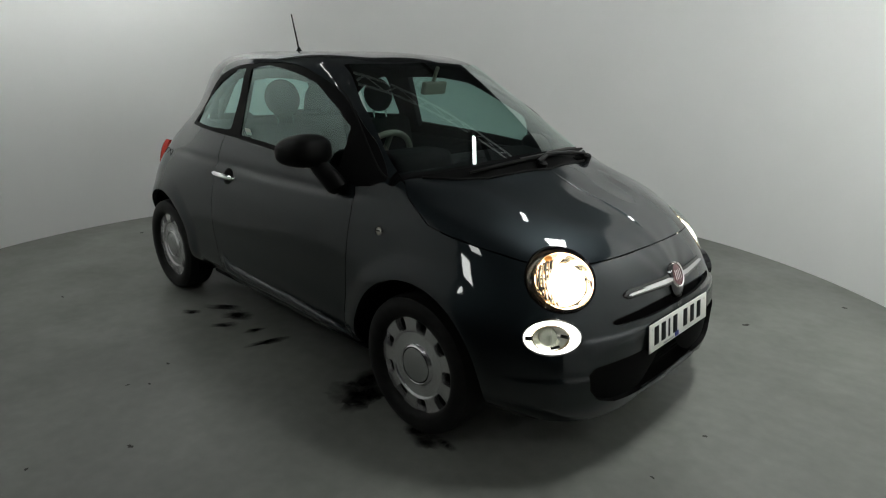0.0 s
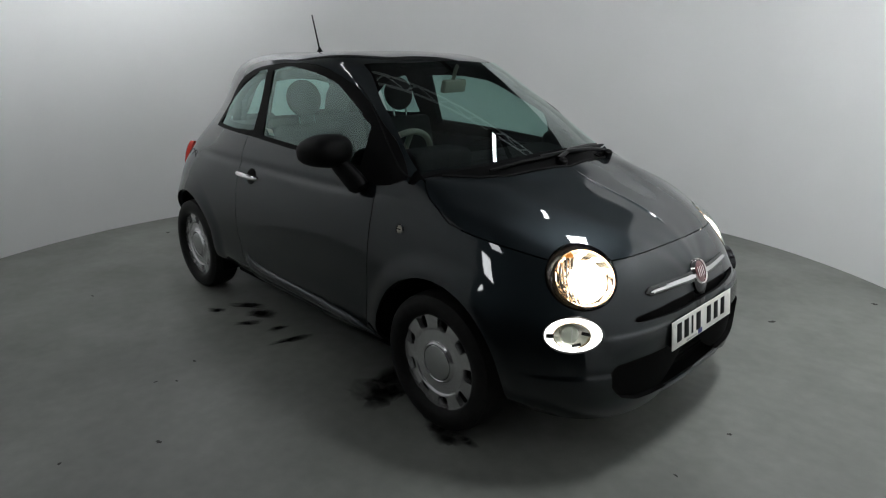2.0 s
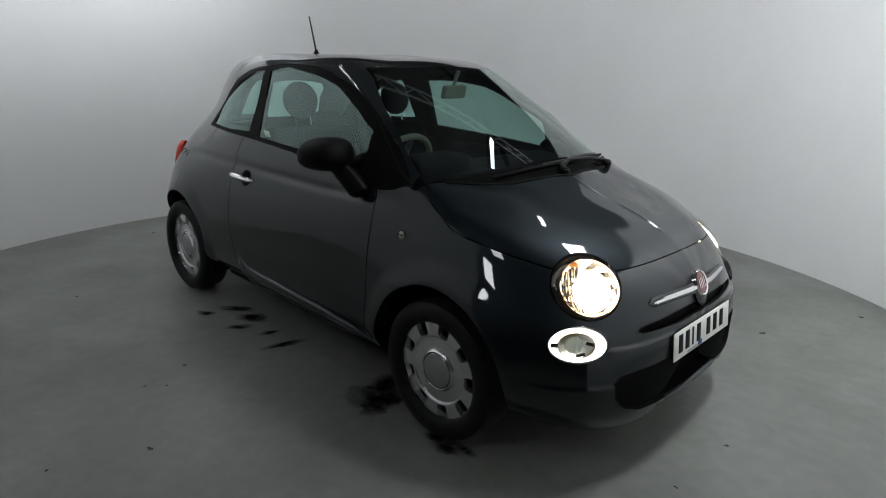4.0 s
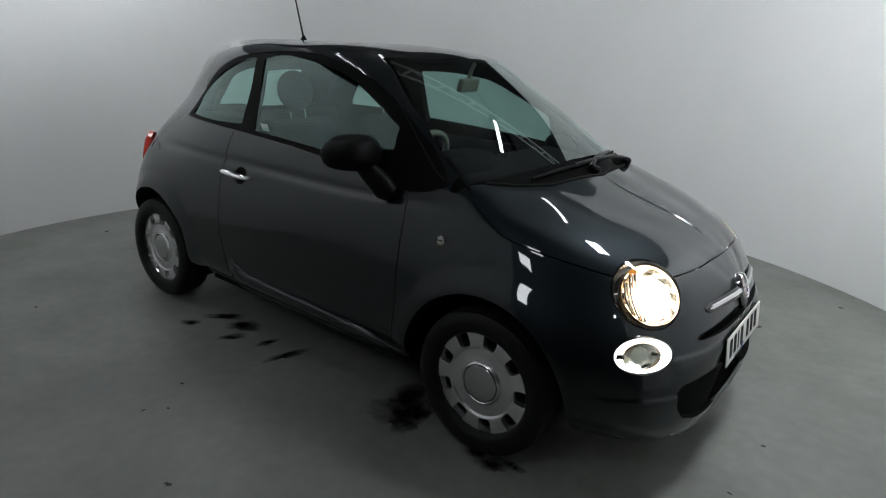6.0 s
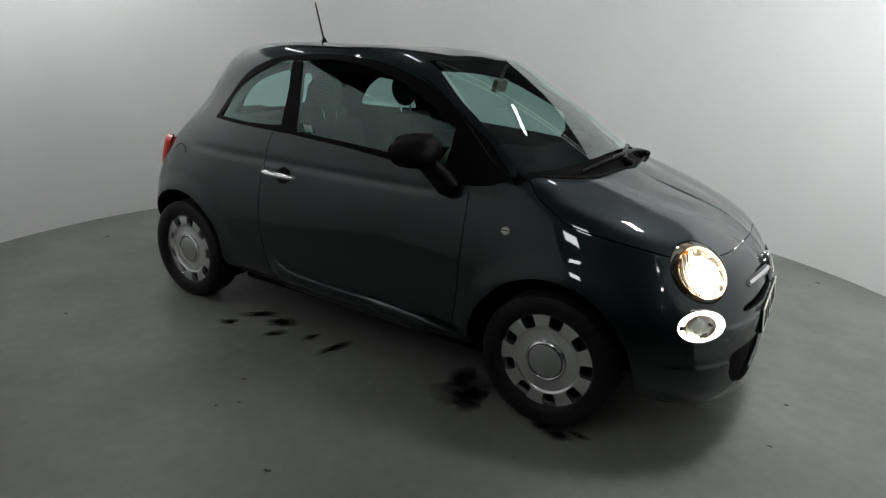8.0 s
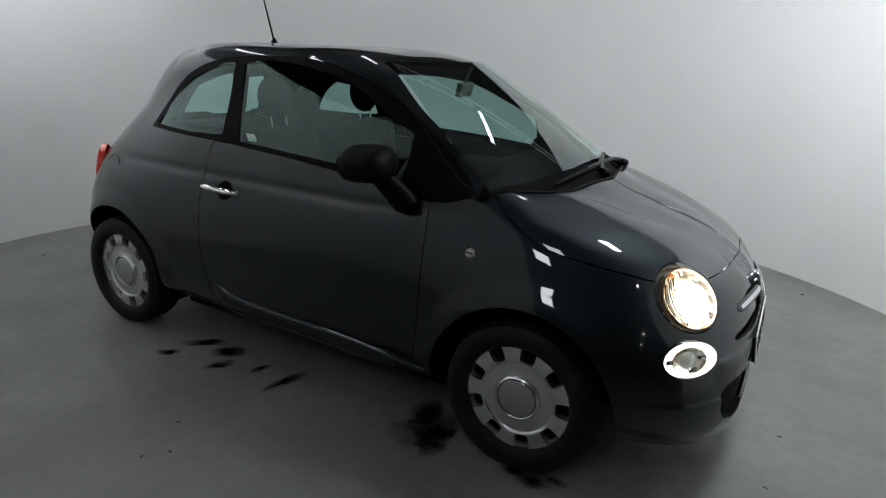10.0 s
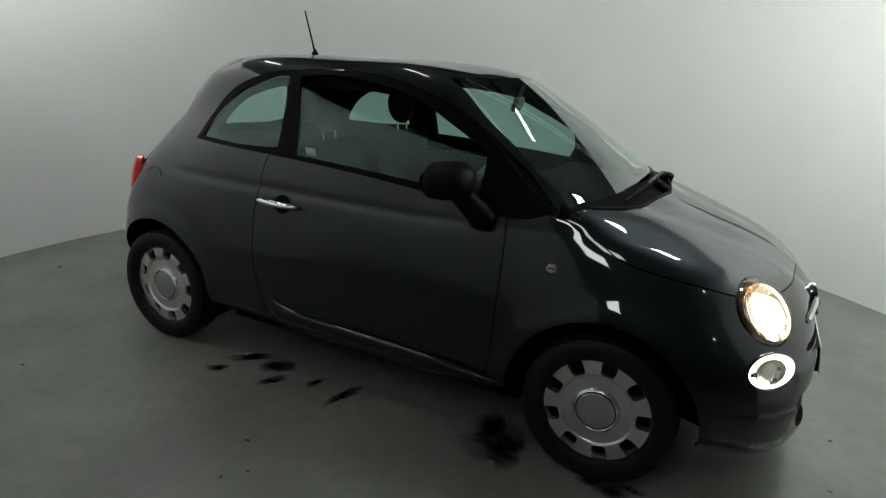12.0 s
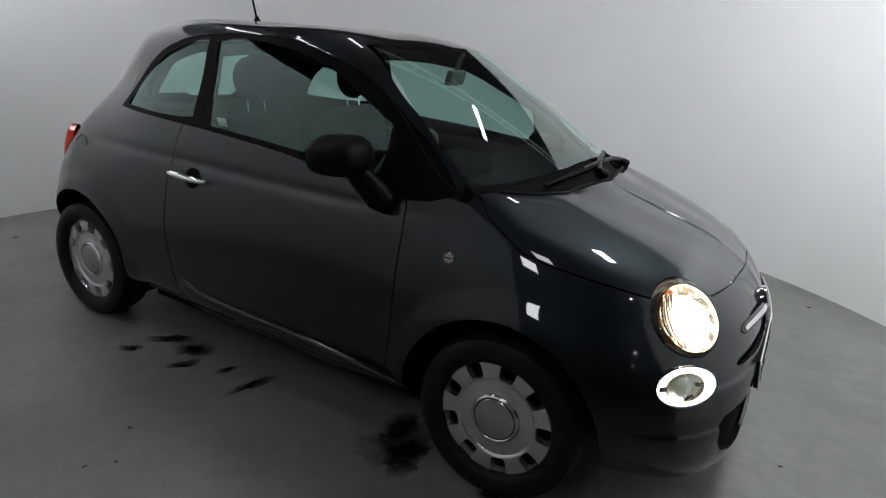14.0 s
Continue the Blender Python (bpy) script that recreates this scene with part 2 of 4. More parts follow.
LINES["bumper_line"] = [(1.866, .15, .46), (1.836, .42, .45), (1.725, .65, .44), (1.50, .785, .44), (1.12, .81, .45), (.80, .793, .45), (.48, .785, .45), (.13, .785, .45), (-.36, .79, .45), (-.82, .80, .45), (-1.2, .80, .45), (-1.49, .705, .47), (-1.65, .46, .49)]
LINES["widest_line"] = [(1.861, .13, .52), (1.808, .41, .565), (1.685, .63, .575), (1.48, .765, .59), (1.12, .80, .62), (.80, .79, .61), (.48, .785, .60), (.13, .785, .60), (-.36, .79, .60), (-.82, .80, .60), (-1.2, .795, .61), (-1.495, .70, .61), (-1.66, .46, .60)]
LINES["lamp_line"] = [(1.852, .11, .565), (1.766, .385, .665), (1.62, .58, .70), (1.43, .70, .735), (1.12, .755, .775), (.80, .765, .775), (.48, .77, .77), (.13, .77, .77), (-.36, .765, .77), (-.82, .765, .77), (-1.2, .745, .77), (-1.485, .65, .77), (-1.645, .43, .72)]
LINES["shoulder"] = [(1.841, .09, .60), (1.730, .35, .735), (1.58, .53, .785), (1.39, .64, .84), (1.10, .70, .895), (.80, .725, .91), (.48, .73, .91), (.13, .73, .91), (-.36, .725, .91), (-.82, .715, .905), (-1.2, .668, .90), (-1.455, .58, .90), (-1.615, .38, .83)]
LINES["belt"] = [(1.834, .075, .63), (1.69, .30, .79), (1.53, .46, .845), (1.35, .565, .895), (1.12, .645, .938), (.93, .68, .988), (.50, .695, 1.015), (.13, .69, 1.035), (-.35, .675, 1.05), (-.80, .645, 1.06), (-1.14, .572, 1.06), (-1.38, .485, 1.04), (-1.56, .33, .94)]
LINES["pillar"] = [(1.828, .055, .65), (1.65, .235, .825), (1.49, .36, .885), (1.32, .44, .935), (1.15, .50, .98), (1.03, .535, 1.005), (.62, .61, 1.19), (.16, .605, 1.24), (-.33, .595, 1.24), (-.77, .56, 1.24), (-1.085, .492, 1.212), (-1.315, .408, 1.165), (-1.495, .26, 1.04)]
LINES["rail"] = [(1.824, .037, .665), (1.625, .16, .842), (1.46, .245, .899), (1.31, .30, .945), (1.18, .34, .985), (1.11, .36, 1.008), (.72, .43, 1.234), (.28, .49, 1.416), (-.30, .487, 1.441), (-.74, .474, 1.437), (-1.055, .425, 1.382), (-1.275, .335, 1.285), (-1.465, .20, 1.12)]
LINES["roof_quarter"] = [(1.822, .018, .675), (1.61, .08, .853), (1.45, .125, .910), (1.31, .15, .952), (1.22, .17, .988), (1.165, .18, 1.01), (.77, .22, 1.250), (.38, .26, 1.450), (-.28, .26, 1.492), (-.72, .255, 1.488), (-1.05, .25, 1.449), (-1.27, .195, 1.36), (-1.46, .10, 1.165)]
LINES["spine"] = [(1.821, 0, .68), (1.605, 0, .858), (1.445, 0, .912), (1.31, 0, .954), (1.235, 0, .985), (1.185, 0, 1.01), (.79, 0, 1.256), (.42, 0, 1.459), (-.27, 0, 1.495), (-.72, 0, 1.492), (-1.04, 0, 1.464), (-1.28, 0, 1.385), (-1.465, 0, 1.175)]
COWL = 6  # the station at which bonnet and windscreen meet in an edge


def spline(t, p, at):
    """A natural cubic through p (n, ...) at the knots t, evaluated at 'at'."""
    t, p, at = np.asarray(t, float), np.asarray(p, float), np.asarray(at, float)
    n, h = len(t), np.diff(t)
    a, rhs = np.zeros((n, n)), np.zeros_like(p)
    a[0, 0] = a[-1, -1] = 1
    for i in range(1, n - 1):
        a[i, i - 1], a[i, i], a[i, i + 1] = h[i - 1], 2 * (h[i - 1] + h[i]), h[i]
        rhs[i] = 6 * ((p[i + 1] - p[i]) / h[i] - (p[i] - p[i - 1]) / h[i - 1])
    m = np.linalg.solve(a, rhs.reshape(n, -1)).reshape(p.shape)
    k = np.clip(np.searchsorted(t, at, side="right") - 1, 0, n - 2)
    sh = (-1,) + (1,) * (p.ndim - 1)
    u0, u1, hk = (at - t[k]).reshape(sh), (t[k + 1] - at).reshape(sh), h[k].reshape(sh)
    return (m[k] * u1**3 + m[k + 1] * u0**3) / (6 * hk) + (p[k] / hk - m[k] * hk / 6) * u1 + (p[k + 1] / hk - m[k + 1] * hk / 6) * u0


def body_grid(nu=280, nv=270):
    net = np.array([[NOSE, *line, TAIL] for line in LINES.values()])  # rows, stations, 3
    ut = np.r_[0, np.cumsum(np.linalg.norm(np.diff(net[3:9], axis=1), axis=2).mean(0) ** 0.8)]
    us = np.sort(np.unique(np.r_[np.linspace(0, ut[-1], nu), ut[COWL]]))
    lines = []
    for r, row in enumerate(net):
        if r >= 7:
            front, back = us <= ut[COWL], us > ut[COWL]
            lines.append(np.r_[spline(ut[:COWL + 1], row[:COWL + 1], us[front]), spline(ut[COWL:], row[COWL:], us[back])])
        else:
            lines.append(spline(ut, row, us))
    lines = np.array(lines)
    full = np.concatenate([lines, lines[-2::-1] * (1, -1, 1)])
    vt = np.r_[0, np.cumsum(np.linalg.norm(np.diff(full[:, len(us) // 4: -len(us) // 5], axis=0), axis=2).mean(1) ** 0.8)]
    vs = np.linspace(0, vt[len(net) - 1], nv)
    vs = np.r_[vs[:-1], vs[-1] - (vs[-1] - vs[-2]) * np.array([.75, .5, .3, .15, 0])]
    grid = spline(vt, full, vs)  # v, u, 3
    grid[-1, :, 1] = 0
    return grid


GRID = body_grid()
GRID[..., 1] = np.maximum(GRID[..., 1], 0)
AXLE_F, AXLE_R, AXLE_Z, ARCH = 1.15, -1.145, 0.285, 0.362


def step(t):
    t = np.clip(t, 0, 1)
    return t * t * (3 - 2 * t)


# flared arches and the sill moulding
gx, gy, gz = GRID[..., 0], GRID[..., 1], GRID[..., 2]
for ax in (AXLE_F, AXLE_R):
    d = np.hypot(gx - ax, gz - AXLE_Z)
    gy += 0.014 * step((ARCH + 0.105 - d) / 0.10) * (gy > 0.45) * step((gz - 0.2) / 0.1)
# hollow under the waist, ledges round the bumper
gy -= 0.006 * np.exp(-((gz - 0.895 - 0.02 * step((gx - .3) / .6)) / 0.022) ** 2) * step((gx + 1.25) / .3) * step((.95 - gx) / .3) * (gy > 0.5)
for ledge, lo, hi, out in ((.405, .50, .78, .005), (.535, .20, .58, .008)):
    push = out * step((ledge - gz) / 0.014) * step((gy - lo) / .05) * step((hi - gy) / .06) * step((gx - 1.52) / .08) * step((gz - ledge + .10) / .08)
    gx += push * 0.75
    gy += push * 0.6
# the fine crease along the middle of the bonnet
gz += 0.005 * np.exp(-(gy / 0.0065) ** 2) * step((gx - 1.17) / .25) * step((1.68 - gx) / .06) * (gz < 1.02)
sill = np.interp(gx, [-.40, -.33, -.22, 0, .38, .72], [.42, .36, .337, .328, .318, .293])
gy += 0.014 * step((sill - gz) / 0.05) * step((gx + .42) / .06) * step((.78 - gx) / .06) * (gy > 0.6)
NV, NU = GRID.shape[:2]
V0 = GRID.reshape(-1, 3)
du, dv = np.gradient(GRID, axis=1), np.gradient(GRID, axis=0)
N0 = np.cross(du, dv)
N0 /= np.linalg.norm(N0, axis=2, keepdims=True) + 1e-12
N0 = N0.reshape(-1, 3)
if (N0[:, 1] * V0[:, 1]).sum() < 0:
    N0 = -N0
i, j = np.meshgrid(np.arange(NV - 1), np.arange(NU - 1), indexing="ij")
a = (i * NU + j).ravel()
T0 = np.concatenate([np.c_[a, a + 1, a + NU + 1], np.c_[a, a + NU + 1, a + NU]])
e1, e2 = V0[T0[:, 1]] - V0[T0[:, 0]], V0[T0[:, 2]] - V0[T0[:, 0]]
fn = np.cross(e1, e2)
T0 = T0[np.linalg.norm(fn, axis=1) > 1e-9]
if (np.cross(V0[T0[:, 1]] - V0[T0[:, 0]], V0[T0[:, 2]] - V0[T0[:, 0]]) * N0[T0[:, 0]]).sum() < 0:
    T0 = T0[:, ::-1]


def clip(verts, norms, tris, f):
    """The part of a triangle mesh where f > 0, cut along f = 0. f takes (x, y, z)."""
    val = f(verts[:, 0], verts[:, 1], verts[:, 2])
    pos = val > 0
    cnt = pos[tris].sum(1)
    keep = [tris[cnt == 3]]
    vs, ns, cache, extra = list(verts), list(norms), {}, []

    def mid(p, q):
        key = (min(p, q), max(p, q))
        if key not in cache:
            t = val[p] / (val[p] - val[q])
            t = min(max(t, 0.001), 0.999)
            vs.append(verts[p] + (verts[q] - verts[p]) * t)
            n = norms[p] + (norms[q] - norms[p]) * t
            ns.append(n / (np.linalg.norm(n) + 1e-12))
            cache[key] = len(vs) - 1
        return cache[key]

    for tri in tris[(cnt > 0) & (cnt < 3)]:
        p, q, r = (int(k) for k in tri)
        while not (pos[p] != pos[q] and pos[p] != pos[r]):
            p, q, r = q, r, p
        m1, m2 = mid(p, q), mid(p, r)
        if pos[p]:
            extra.append((p, m1, m2))
        else:
            extra += [(m1, q, r), (m1, r, m2)]
    tris = np.concatenate(keep + ([np.array(extra)] if extra else []))
    used, inv = np.unique(tris, return_inverse=True)
    return np.array(vs)[used], np.array(ns)[used], inv.reshape(-1, 3)


def edges_open(tris):
    e = np.concatenate([tris[:, [0, 1]], tris[:, [1, 2]], tris[:, [2, 0]]])
    key = {}
    for p, q in e.tolist():
        key[(p, q)] = 1
    return [(p, q) for (p, q) in key if (q, p) not in key]


def panel(name, mesh, mat, parent, both=True, lip=0.014, lift=0.0, label="", mirror_join=False):
    """A skin panel with its edges turned in; on both sides of the car, or joined over its middle."""
    verts, norms, tris = mesh
    verts = verts + norms * lift
    n = len(verts)
    faces = tris.tolist()
    extra, sharp = [], []
    if lip:
        inner, at = [], {}
        for p, q in edges_open(tris):
            if mirror_join and verts[p][1] < 1e-5 and verts[q][1] < 1e-5:
                continue
            for k in (p, q):
                if k not in at:
                    at[k] = n + len(inner)
                    inner.append(verts[k] - norms[k] * lip)
            faces.append((q, p, at[p], at[q]))
            sharp.append((p, q))
        if inner:
            verts = np.r_[verts, np.array(inner)]
    made = []
    for side in ((1, -1) if both else (1,)):
        if mirror_join:
            w = verts * (1, -1, 1)
            vv = np.r_[verts, w]
            ff = faces + [tuple(len(verts) + k for k in reversed(f)) for f in faces]
        else:
            vv = verts * (1, side, 1)
            ff = faces if side > 0 else [tuple(reversed(f)) for f in faces]
        me = bpy.data.meshes.new(name)
        me.from_pydata([tuple(map(float, v)) for v in vv], [], [tuple(map(int, f)) for f in ff])
        if mat == PAINT:  # turned-in edges coloured black so that the shut gaps stay dark
            for k, p in enumerate(me.polygons):
                p.material_index = int(k % len(faces) >= len(tris))
        bm = bmesh.new()
        bm.from_mesh(me)
        if mirror_join:
            bmesh.ops.remove_doubles(bm, verts=[v for v in bm.verts if abs(v.co.y) < 1e-4], dist=1e-4)
        for f in bm.faces:
            f.smooth = True
        for e in bm.edges:
            if len(e.link_faces) == 2 and e.calc_face_angle(0) > radians(42):
                e.smooth = False
        bm.to_mesh(me)
        bm.free()
        me.materials.append(mat)
        me.materials.append(UNDER)
        ob = new(name, me)
        ob.parent = parent
        if label:
            ob["label"] = label
        made.append(ob)
        if mirror_join:
            break
    return made


def inside(px, pz, poly, radius=0.0):
    """Signed distance (positive inside) of points from a polygon, its corners rounded by radius."""
    d, s = np.full(px.shape, 1e9), np.zeros(px.shape, bool)
    n = len(poly)
    for k in range(n):
        ax, az = poly[k]
        bx, bz = poly[(k + 1) % n]
        ex, ez = bx - ax, bz - az
        t = np.clip(((px - ax) * ex + (pz - az) * ez) / (ex * ex + ez * ez), 0, 1)
        d = np.minimum(d, np.hypot(px - ax - t * ex, pz - az - t * ez))
        s ^= ((az > pz) != (bz > pz)) & (px < ex * (pz - az) / (ez if abs(ez) > 1e-9 else 1e-9) + ax)
    return np.where(s, d, -d) + radius


def curve_2d(points, n=40):
    p = np.array(points, float)
    t = np.r_[0, np.cumsum(np.linalg.norm(np.diff(p, axis=0), axis=1))]
    return spline(t, p, np.linspace(0, t[-1], n)).tolist()

# ---- the car ----
car = thing("car", "small dark grey three-door hatchback with lit headlamps and silver wheel covers", "car")
SKIN = (V0, N0, T0)


def cut(mesh, *fields):
    for f in fields:
        mesh = clip(*mesh, f)
    return mesh


def less(f, gap=0.0):
    return lambda x, y, z: -f(x, y, z) - gap


def more(f, gap=0.0):
    return lambda x, y, z: f(x, y, z) - gap


DOOR_GLASS = [(-.338, 1.058), (-.37, 1.20), (-.425, 1.396), (-.27, 1.413), (-.13, 1.408), (0, 1.394), (.12, 1.372), (.25, 1.332), (.34, 1.290), (.46, 1.235), (.580, 1.172), (.586, 1.10), (.575, 1.005), (.30, 1.026), (0, 1.043)]
DOOR_HOLE = [(-.345, 1.05), (-.375, 1.20), (-.405, 1.345), (-.28, 1.362), (-.14, 1.368), (.0, 1.366), (.22, 1.345), (.32, 1.312), (.46, 1.245), (.60, 1.172), (.612, 1.10), (.60, .995), (.30, 1.018), (0, 1.035)]
QUARTER_GLASS = [(-.995, 1.074), (-.94, 1.165), (-.855, 1.258), (-.77, 1.315), (-.65, 1.360), (-.56, 1.386), (-.487, 1.393), (-.468, 1.28), (-.452, 1.078), (-.67, 1.066)]
SIDE_TRIM = [(-1.035, 1.055), (-.985, 1.165), (-.915, 1.255), (-.83, 1.320), (-.75, 1.358), (-.66, 1.391), (-.57, 1.411), (-.35, 1.432), (-.15, 1.435), (0, 1.427), (.12, 1.408), (.25, 1.374), (.36, 1.337), (.56, 1.240), (.74, 1.125), (.88, 1.005), (.885, .985), (.80, .952), (.715, .943), (.55, .965), (.30, .995), (0, 1.020), (-.35, 1.037), (-.50, 1.041), (-.70, 1.047)]
DOOR = [(.712, .96), (.724, .84), (.726, .70), (.722, .50), (.708, .33), (.66, .268), (.40, .262), (-.36, .275), (-.43, .33), (-.495, .50), (-.512, .80), (-.505, .985), (-.49, 1.06), (.0, 1.06)]


def side(y, z, low=0.9):
    return np.minimum(y - 0.36, z - low) * 4


def f_trim(x, y, z):
    return np.minimum(inside(x, z, SIDE_TRIM), side(y, z))


def f_door_glass(x, y, z):
    return np.minimum(inside(x, z, DOOR_GLASS), side(y, z))


def f_door_hole(x, y, z):
    return np.minimum(inside(x, z, DOOR_HOLE), side(y, z))


def f_quarter(x, y, z):
    return np.minimum(inside(x, z, QUARTER_GLASS), side(y, z))


def f_door(x, y, z):
    return np.minimum(inside(x, z, DOOR), (y - 0.5) * 4)


def f_arch(x, y, z):
    f = np.minimum(np.hypot(x - AXLE_F, z - AXLE_Z) - ARCH, np.hypot((x - AXLE_R) * np.where(x < AXLE_R, 0.975, 1.0), z - AXLE_Z) - ARCH - 0.002)
    return np.where(y > 0.42, f, 1.0)


SCREEN = [(.315, .452), (.40, .492 - .02), (.57, .545), (.78, .610), (.945, .652), (1.005, .52), (1.06, .36), (1.095, .18), (1.105, 0), (1.105, -.2), (.475, -.2), (.472, 0), (.455, .15), (.42, .29), (.37, .39)]


def f_screen(x, y, z):
    return np.minimum(inside(x, y, SCREEN), (z - 0.985) * 3)


def f_bonnet(x, y, z):
    edge = np.interp(x, [.93, .97, 1.02, 1.08, 1.15, 1.24, 1.33, 1.44, 1.53, 1.60, 1.68, 1.71, 1.74, 1.757], [1.0, .99, .934, .90, .858, .837, .821, .799, .776, .766, .763, .767, .775, .790])
    back = np.interp(y, [0, .19, .37, .48, .56, .66, .9], [1.205, 1.18, 1.148, 1.10, 1.035, .955, .80])
    return np.minimum(z - edge, x - back)


def f_cowl(x, y, z):
    back = np.interp(y, [0, .19, .37, .48, .56, .66, .9], [1.205, 1.18, 1.148, 1.10, 1.035, .955, .80])
    return np.minimum(np.minimum(back - x, z - 0.97), x - 0.90 - 0.3 * (0.66 - y) * (y < 0.66))


HEAD_C, HEAD_N, HEAD_R = np.array((1.638, .524, .723)), np.array((.63, .475, .615)), 0.133
HEAD_N = HEAD_N / np.linalg.norm(HEAD_N)
FOG_C, FOG_N = np.array((1.692, .634, .547)), np.array((.69, .70, .16))
FOG_N = FOG_N / np.linalg.norm(FOG_N)


def axes_of(n):
    side_ = np.cross((0, 0, 1), n)
    side_ /= np.linalg.norm(side_)
    return side_, np.cross(n, side_)


def f_lamp(c, n, rx, rz):
    s_, u_ = axes_of(n)

    def f(x, y, z):
        p = np.stack([x - c[0], y - c[1], z - c[2]], -1)
        a_, b_ = p @ s_ / rx, p @ u_ / rz
        return np.where(p @ n > -0.15, (1 - np.hypot(a_, b_)) * min(rx, rz), -1.0)

    return f


f_head = f_lamp(HEAD_C, HEAD_N, HEAD_R, 0.130)
f_fog = f_lamp(FOG_C, FOG_N, 0.104, 0.063)

LOWER_GRILLE = [(.545, .405), (.54, .35), (.50, .30), (.42, .272), (.2, .258), (-.2, .258), (-.2, .44), (.2, .44), (.42, .437), (.52, .43)]
UPPER_SLOT = [(.40, .560), (.425, .570), (.40, .582), (.2, .598), (-.2, .600), (-.2, .556), (.2, .554)]
REAR_GLASS = [(-.2, 1.372), (.22, 1.365), (.35, 1.335), (.41, 1.24), (.45, 1.12), (.45, 1.06), (.40, 1.04), (-.2, 1.03)]


def front_face(poly):
    return lambda x, y, z: np.minimum(inside(y, z, poly), (x - 1.6) * 2)


f_grille, f_slot = front_face(LOWER_GRILLE), front_face(UPPER_SLOT)


def f_rear_glass(x, y, z):
    return np.minimum(inside(y, z, REAR_GLASS), (-1.15 - x) * 2)


G = 0.0022
skin = cut(SKIN, more(f_arch))
outer = cut(skin, less(f_trim), less(f_screen, 0.004), less(f_head), less(f_fog), less(f_grille), less(f_slot), less(f_rear_glass))
bonnet_mesh = cut(outer, more(f_bonnet, G))
rest = cut(outer, less(f_bonnet, G), less(f_cowl))
door_mesh = cut(rest, more(f_door, G))
body_mesh = cut(rest, less(f_door, G))
panel("body_shell", body_mesh, PAINT, car, mirror_join=True, label="dark grey metallic body panels")
doors = panel("door", door_mesh, PAINT, car, label="dark grey metallic door")
panel("bonnet", bonnet_mesh, PAINT, car, mirror_join=True, label="glossy dark grey bonnet")

GLASS = pane_material("car_glass", (0.58, 0.75, 0.71), 0.05, (0.78, 1, 0.94))
SCREEN_GLASS = pane_material("windscreen_glass", (0.58, 0.75, 0.71), 0.056)


def evened(mesh):
    """A side pane made one even curve."""
    v, nn, t_ = mesh
    x_, z_ = v[:, 0] - v[:, 0].mean(), v[:, 2] - v[:, 2].mean()
    basis = np.stack([np.ones(len(v)), x_, z_, x_ * x_, z_ * z_], -1)
    co_ = np.linalg.lstsq(basis, v[:, 1], rcond=None)[0]
    v = v.copy()
    v[:, 1] = basis @ co_ - .006
    return v, nn, t_


SCREEN_CURVE = []


def evened_screen(mesh):
    """The windscreen made one even double curve."""
    v, nn, t_ = mesh
    y2, z_ = v[:, 1] ** 2, v[:, 2] - 1.2
    basis = np.stack([np.ones(len(v)), z_, z_ * z_, y2, y2 * z_, y2 * y2], -1)
    co_ = np.linalg.lstsq(basis, v[:, 0], rcond=None)[0]
    v = v.copy()
    v[:, 0] = basis @ co_ - 0.05 * y2 * y2
    SCREEN_CURVE.extend(co_.tolist())
    return v, nn, t_


def screen_normals(me):
    """True normals of the windscreen's curve, so that it mirrors without ripples."""
    c = SCREEN_CURVE
    out = []
    for p in me.vertices:
        y, z_ = p.co.y, p.co.z - 1.2
        out.append(Vector((1, -2 * y * (c[3] + c[4] * z_) - 4 * y ** 3 * (c[5] - .05), -(c[1] + 2 * c[2] * z_ + c[4] * y * y))).normalized())
    me.normals_split_custom_set_from_vertices(out)


panel("window_trim", cut(skin, more(f_trim, 0.001), less(f_door_glass), less(f_quarter), less(f_bonnet)), TRIM, car, label="black window surround", lift=-0.002)
for nm, f, lab in (("door_window", f_door_glass, "green-tinted door glass"), ("quarter_window", f_quarter, "green-tinted quarter glass")):
    for o in panel(nm, evened(cut(skin, more(f, -.004))), GLASS, car, lip=0, label=lab):
        o.visible_shadow = False
for nm, f, lab in (("windscreen", f_screen, "raked curved windscreen"), ("rear_window", f_rear_glass, "tinted rear window")):
    for o in panel(nm, evened_screen(cut(skin, more(f))) if nm == "windscreen" else cut(skin, more(f)), SCREEN_GLASS if nm == "windscreen" else GLASS, car, lip=0, lift=0 if nm == "windscreen" else -.004, label=lab, mirror_join=True):
        o.visible_shadow = False
        if nm == "windscreen":
            screen_normals(o.data)
panel("cowl", cut(skin, more(f_cowl), less(f_screen, 0.003), less(f_trim)), COWL_BLACK, car, mirror_join=True, lift=-0.012, label="black plastic scuttle panel")
panel("intake_back", cut(skin, more(f_grille, -.02)), UNDER, car, mirror_join=True, lip=0, lift=-0.022, label="dark air intake behind the grille")
panel("slot_back", cut(skin, more(f_slot, -.01)), UNDER, car, mirror_join=True, lip=0, lift=-0.03, label="dark slot above the plate")
panel("intake_edge", cut(skin, more(f_grille, -.004), less(f_grille, 0.0)), UNDER, car, mirror_join=True, lip=0.06, lift=-0.001, label="inner wall of the intake")
panel("inner_lining", cut(skin, less(f_door_hole), less(f_quarter, -0.034), lambda x, y, z: -f_screen(x, y, z) - np.where((x < .95) & (y > .3), .055, 0.0), less(f_rear_glass), less(f_head), less(f_fog), less(f_grille), less(f_slot), lambda x, y, z: 1.2 - x), CABIN, car, mirror_join=True, lip=0, lift=-0.03)


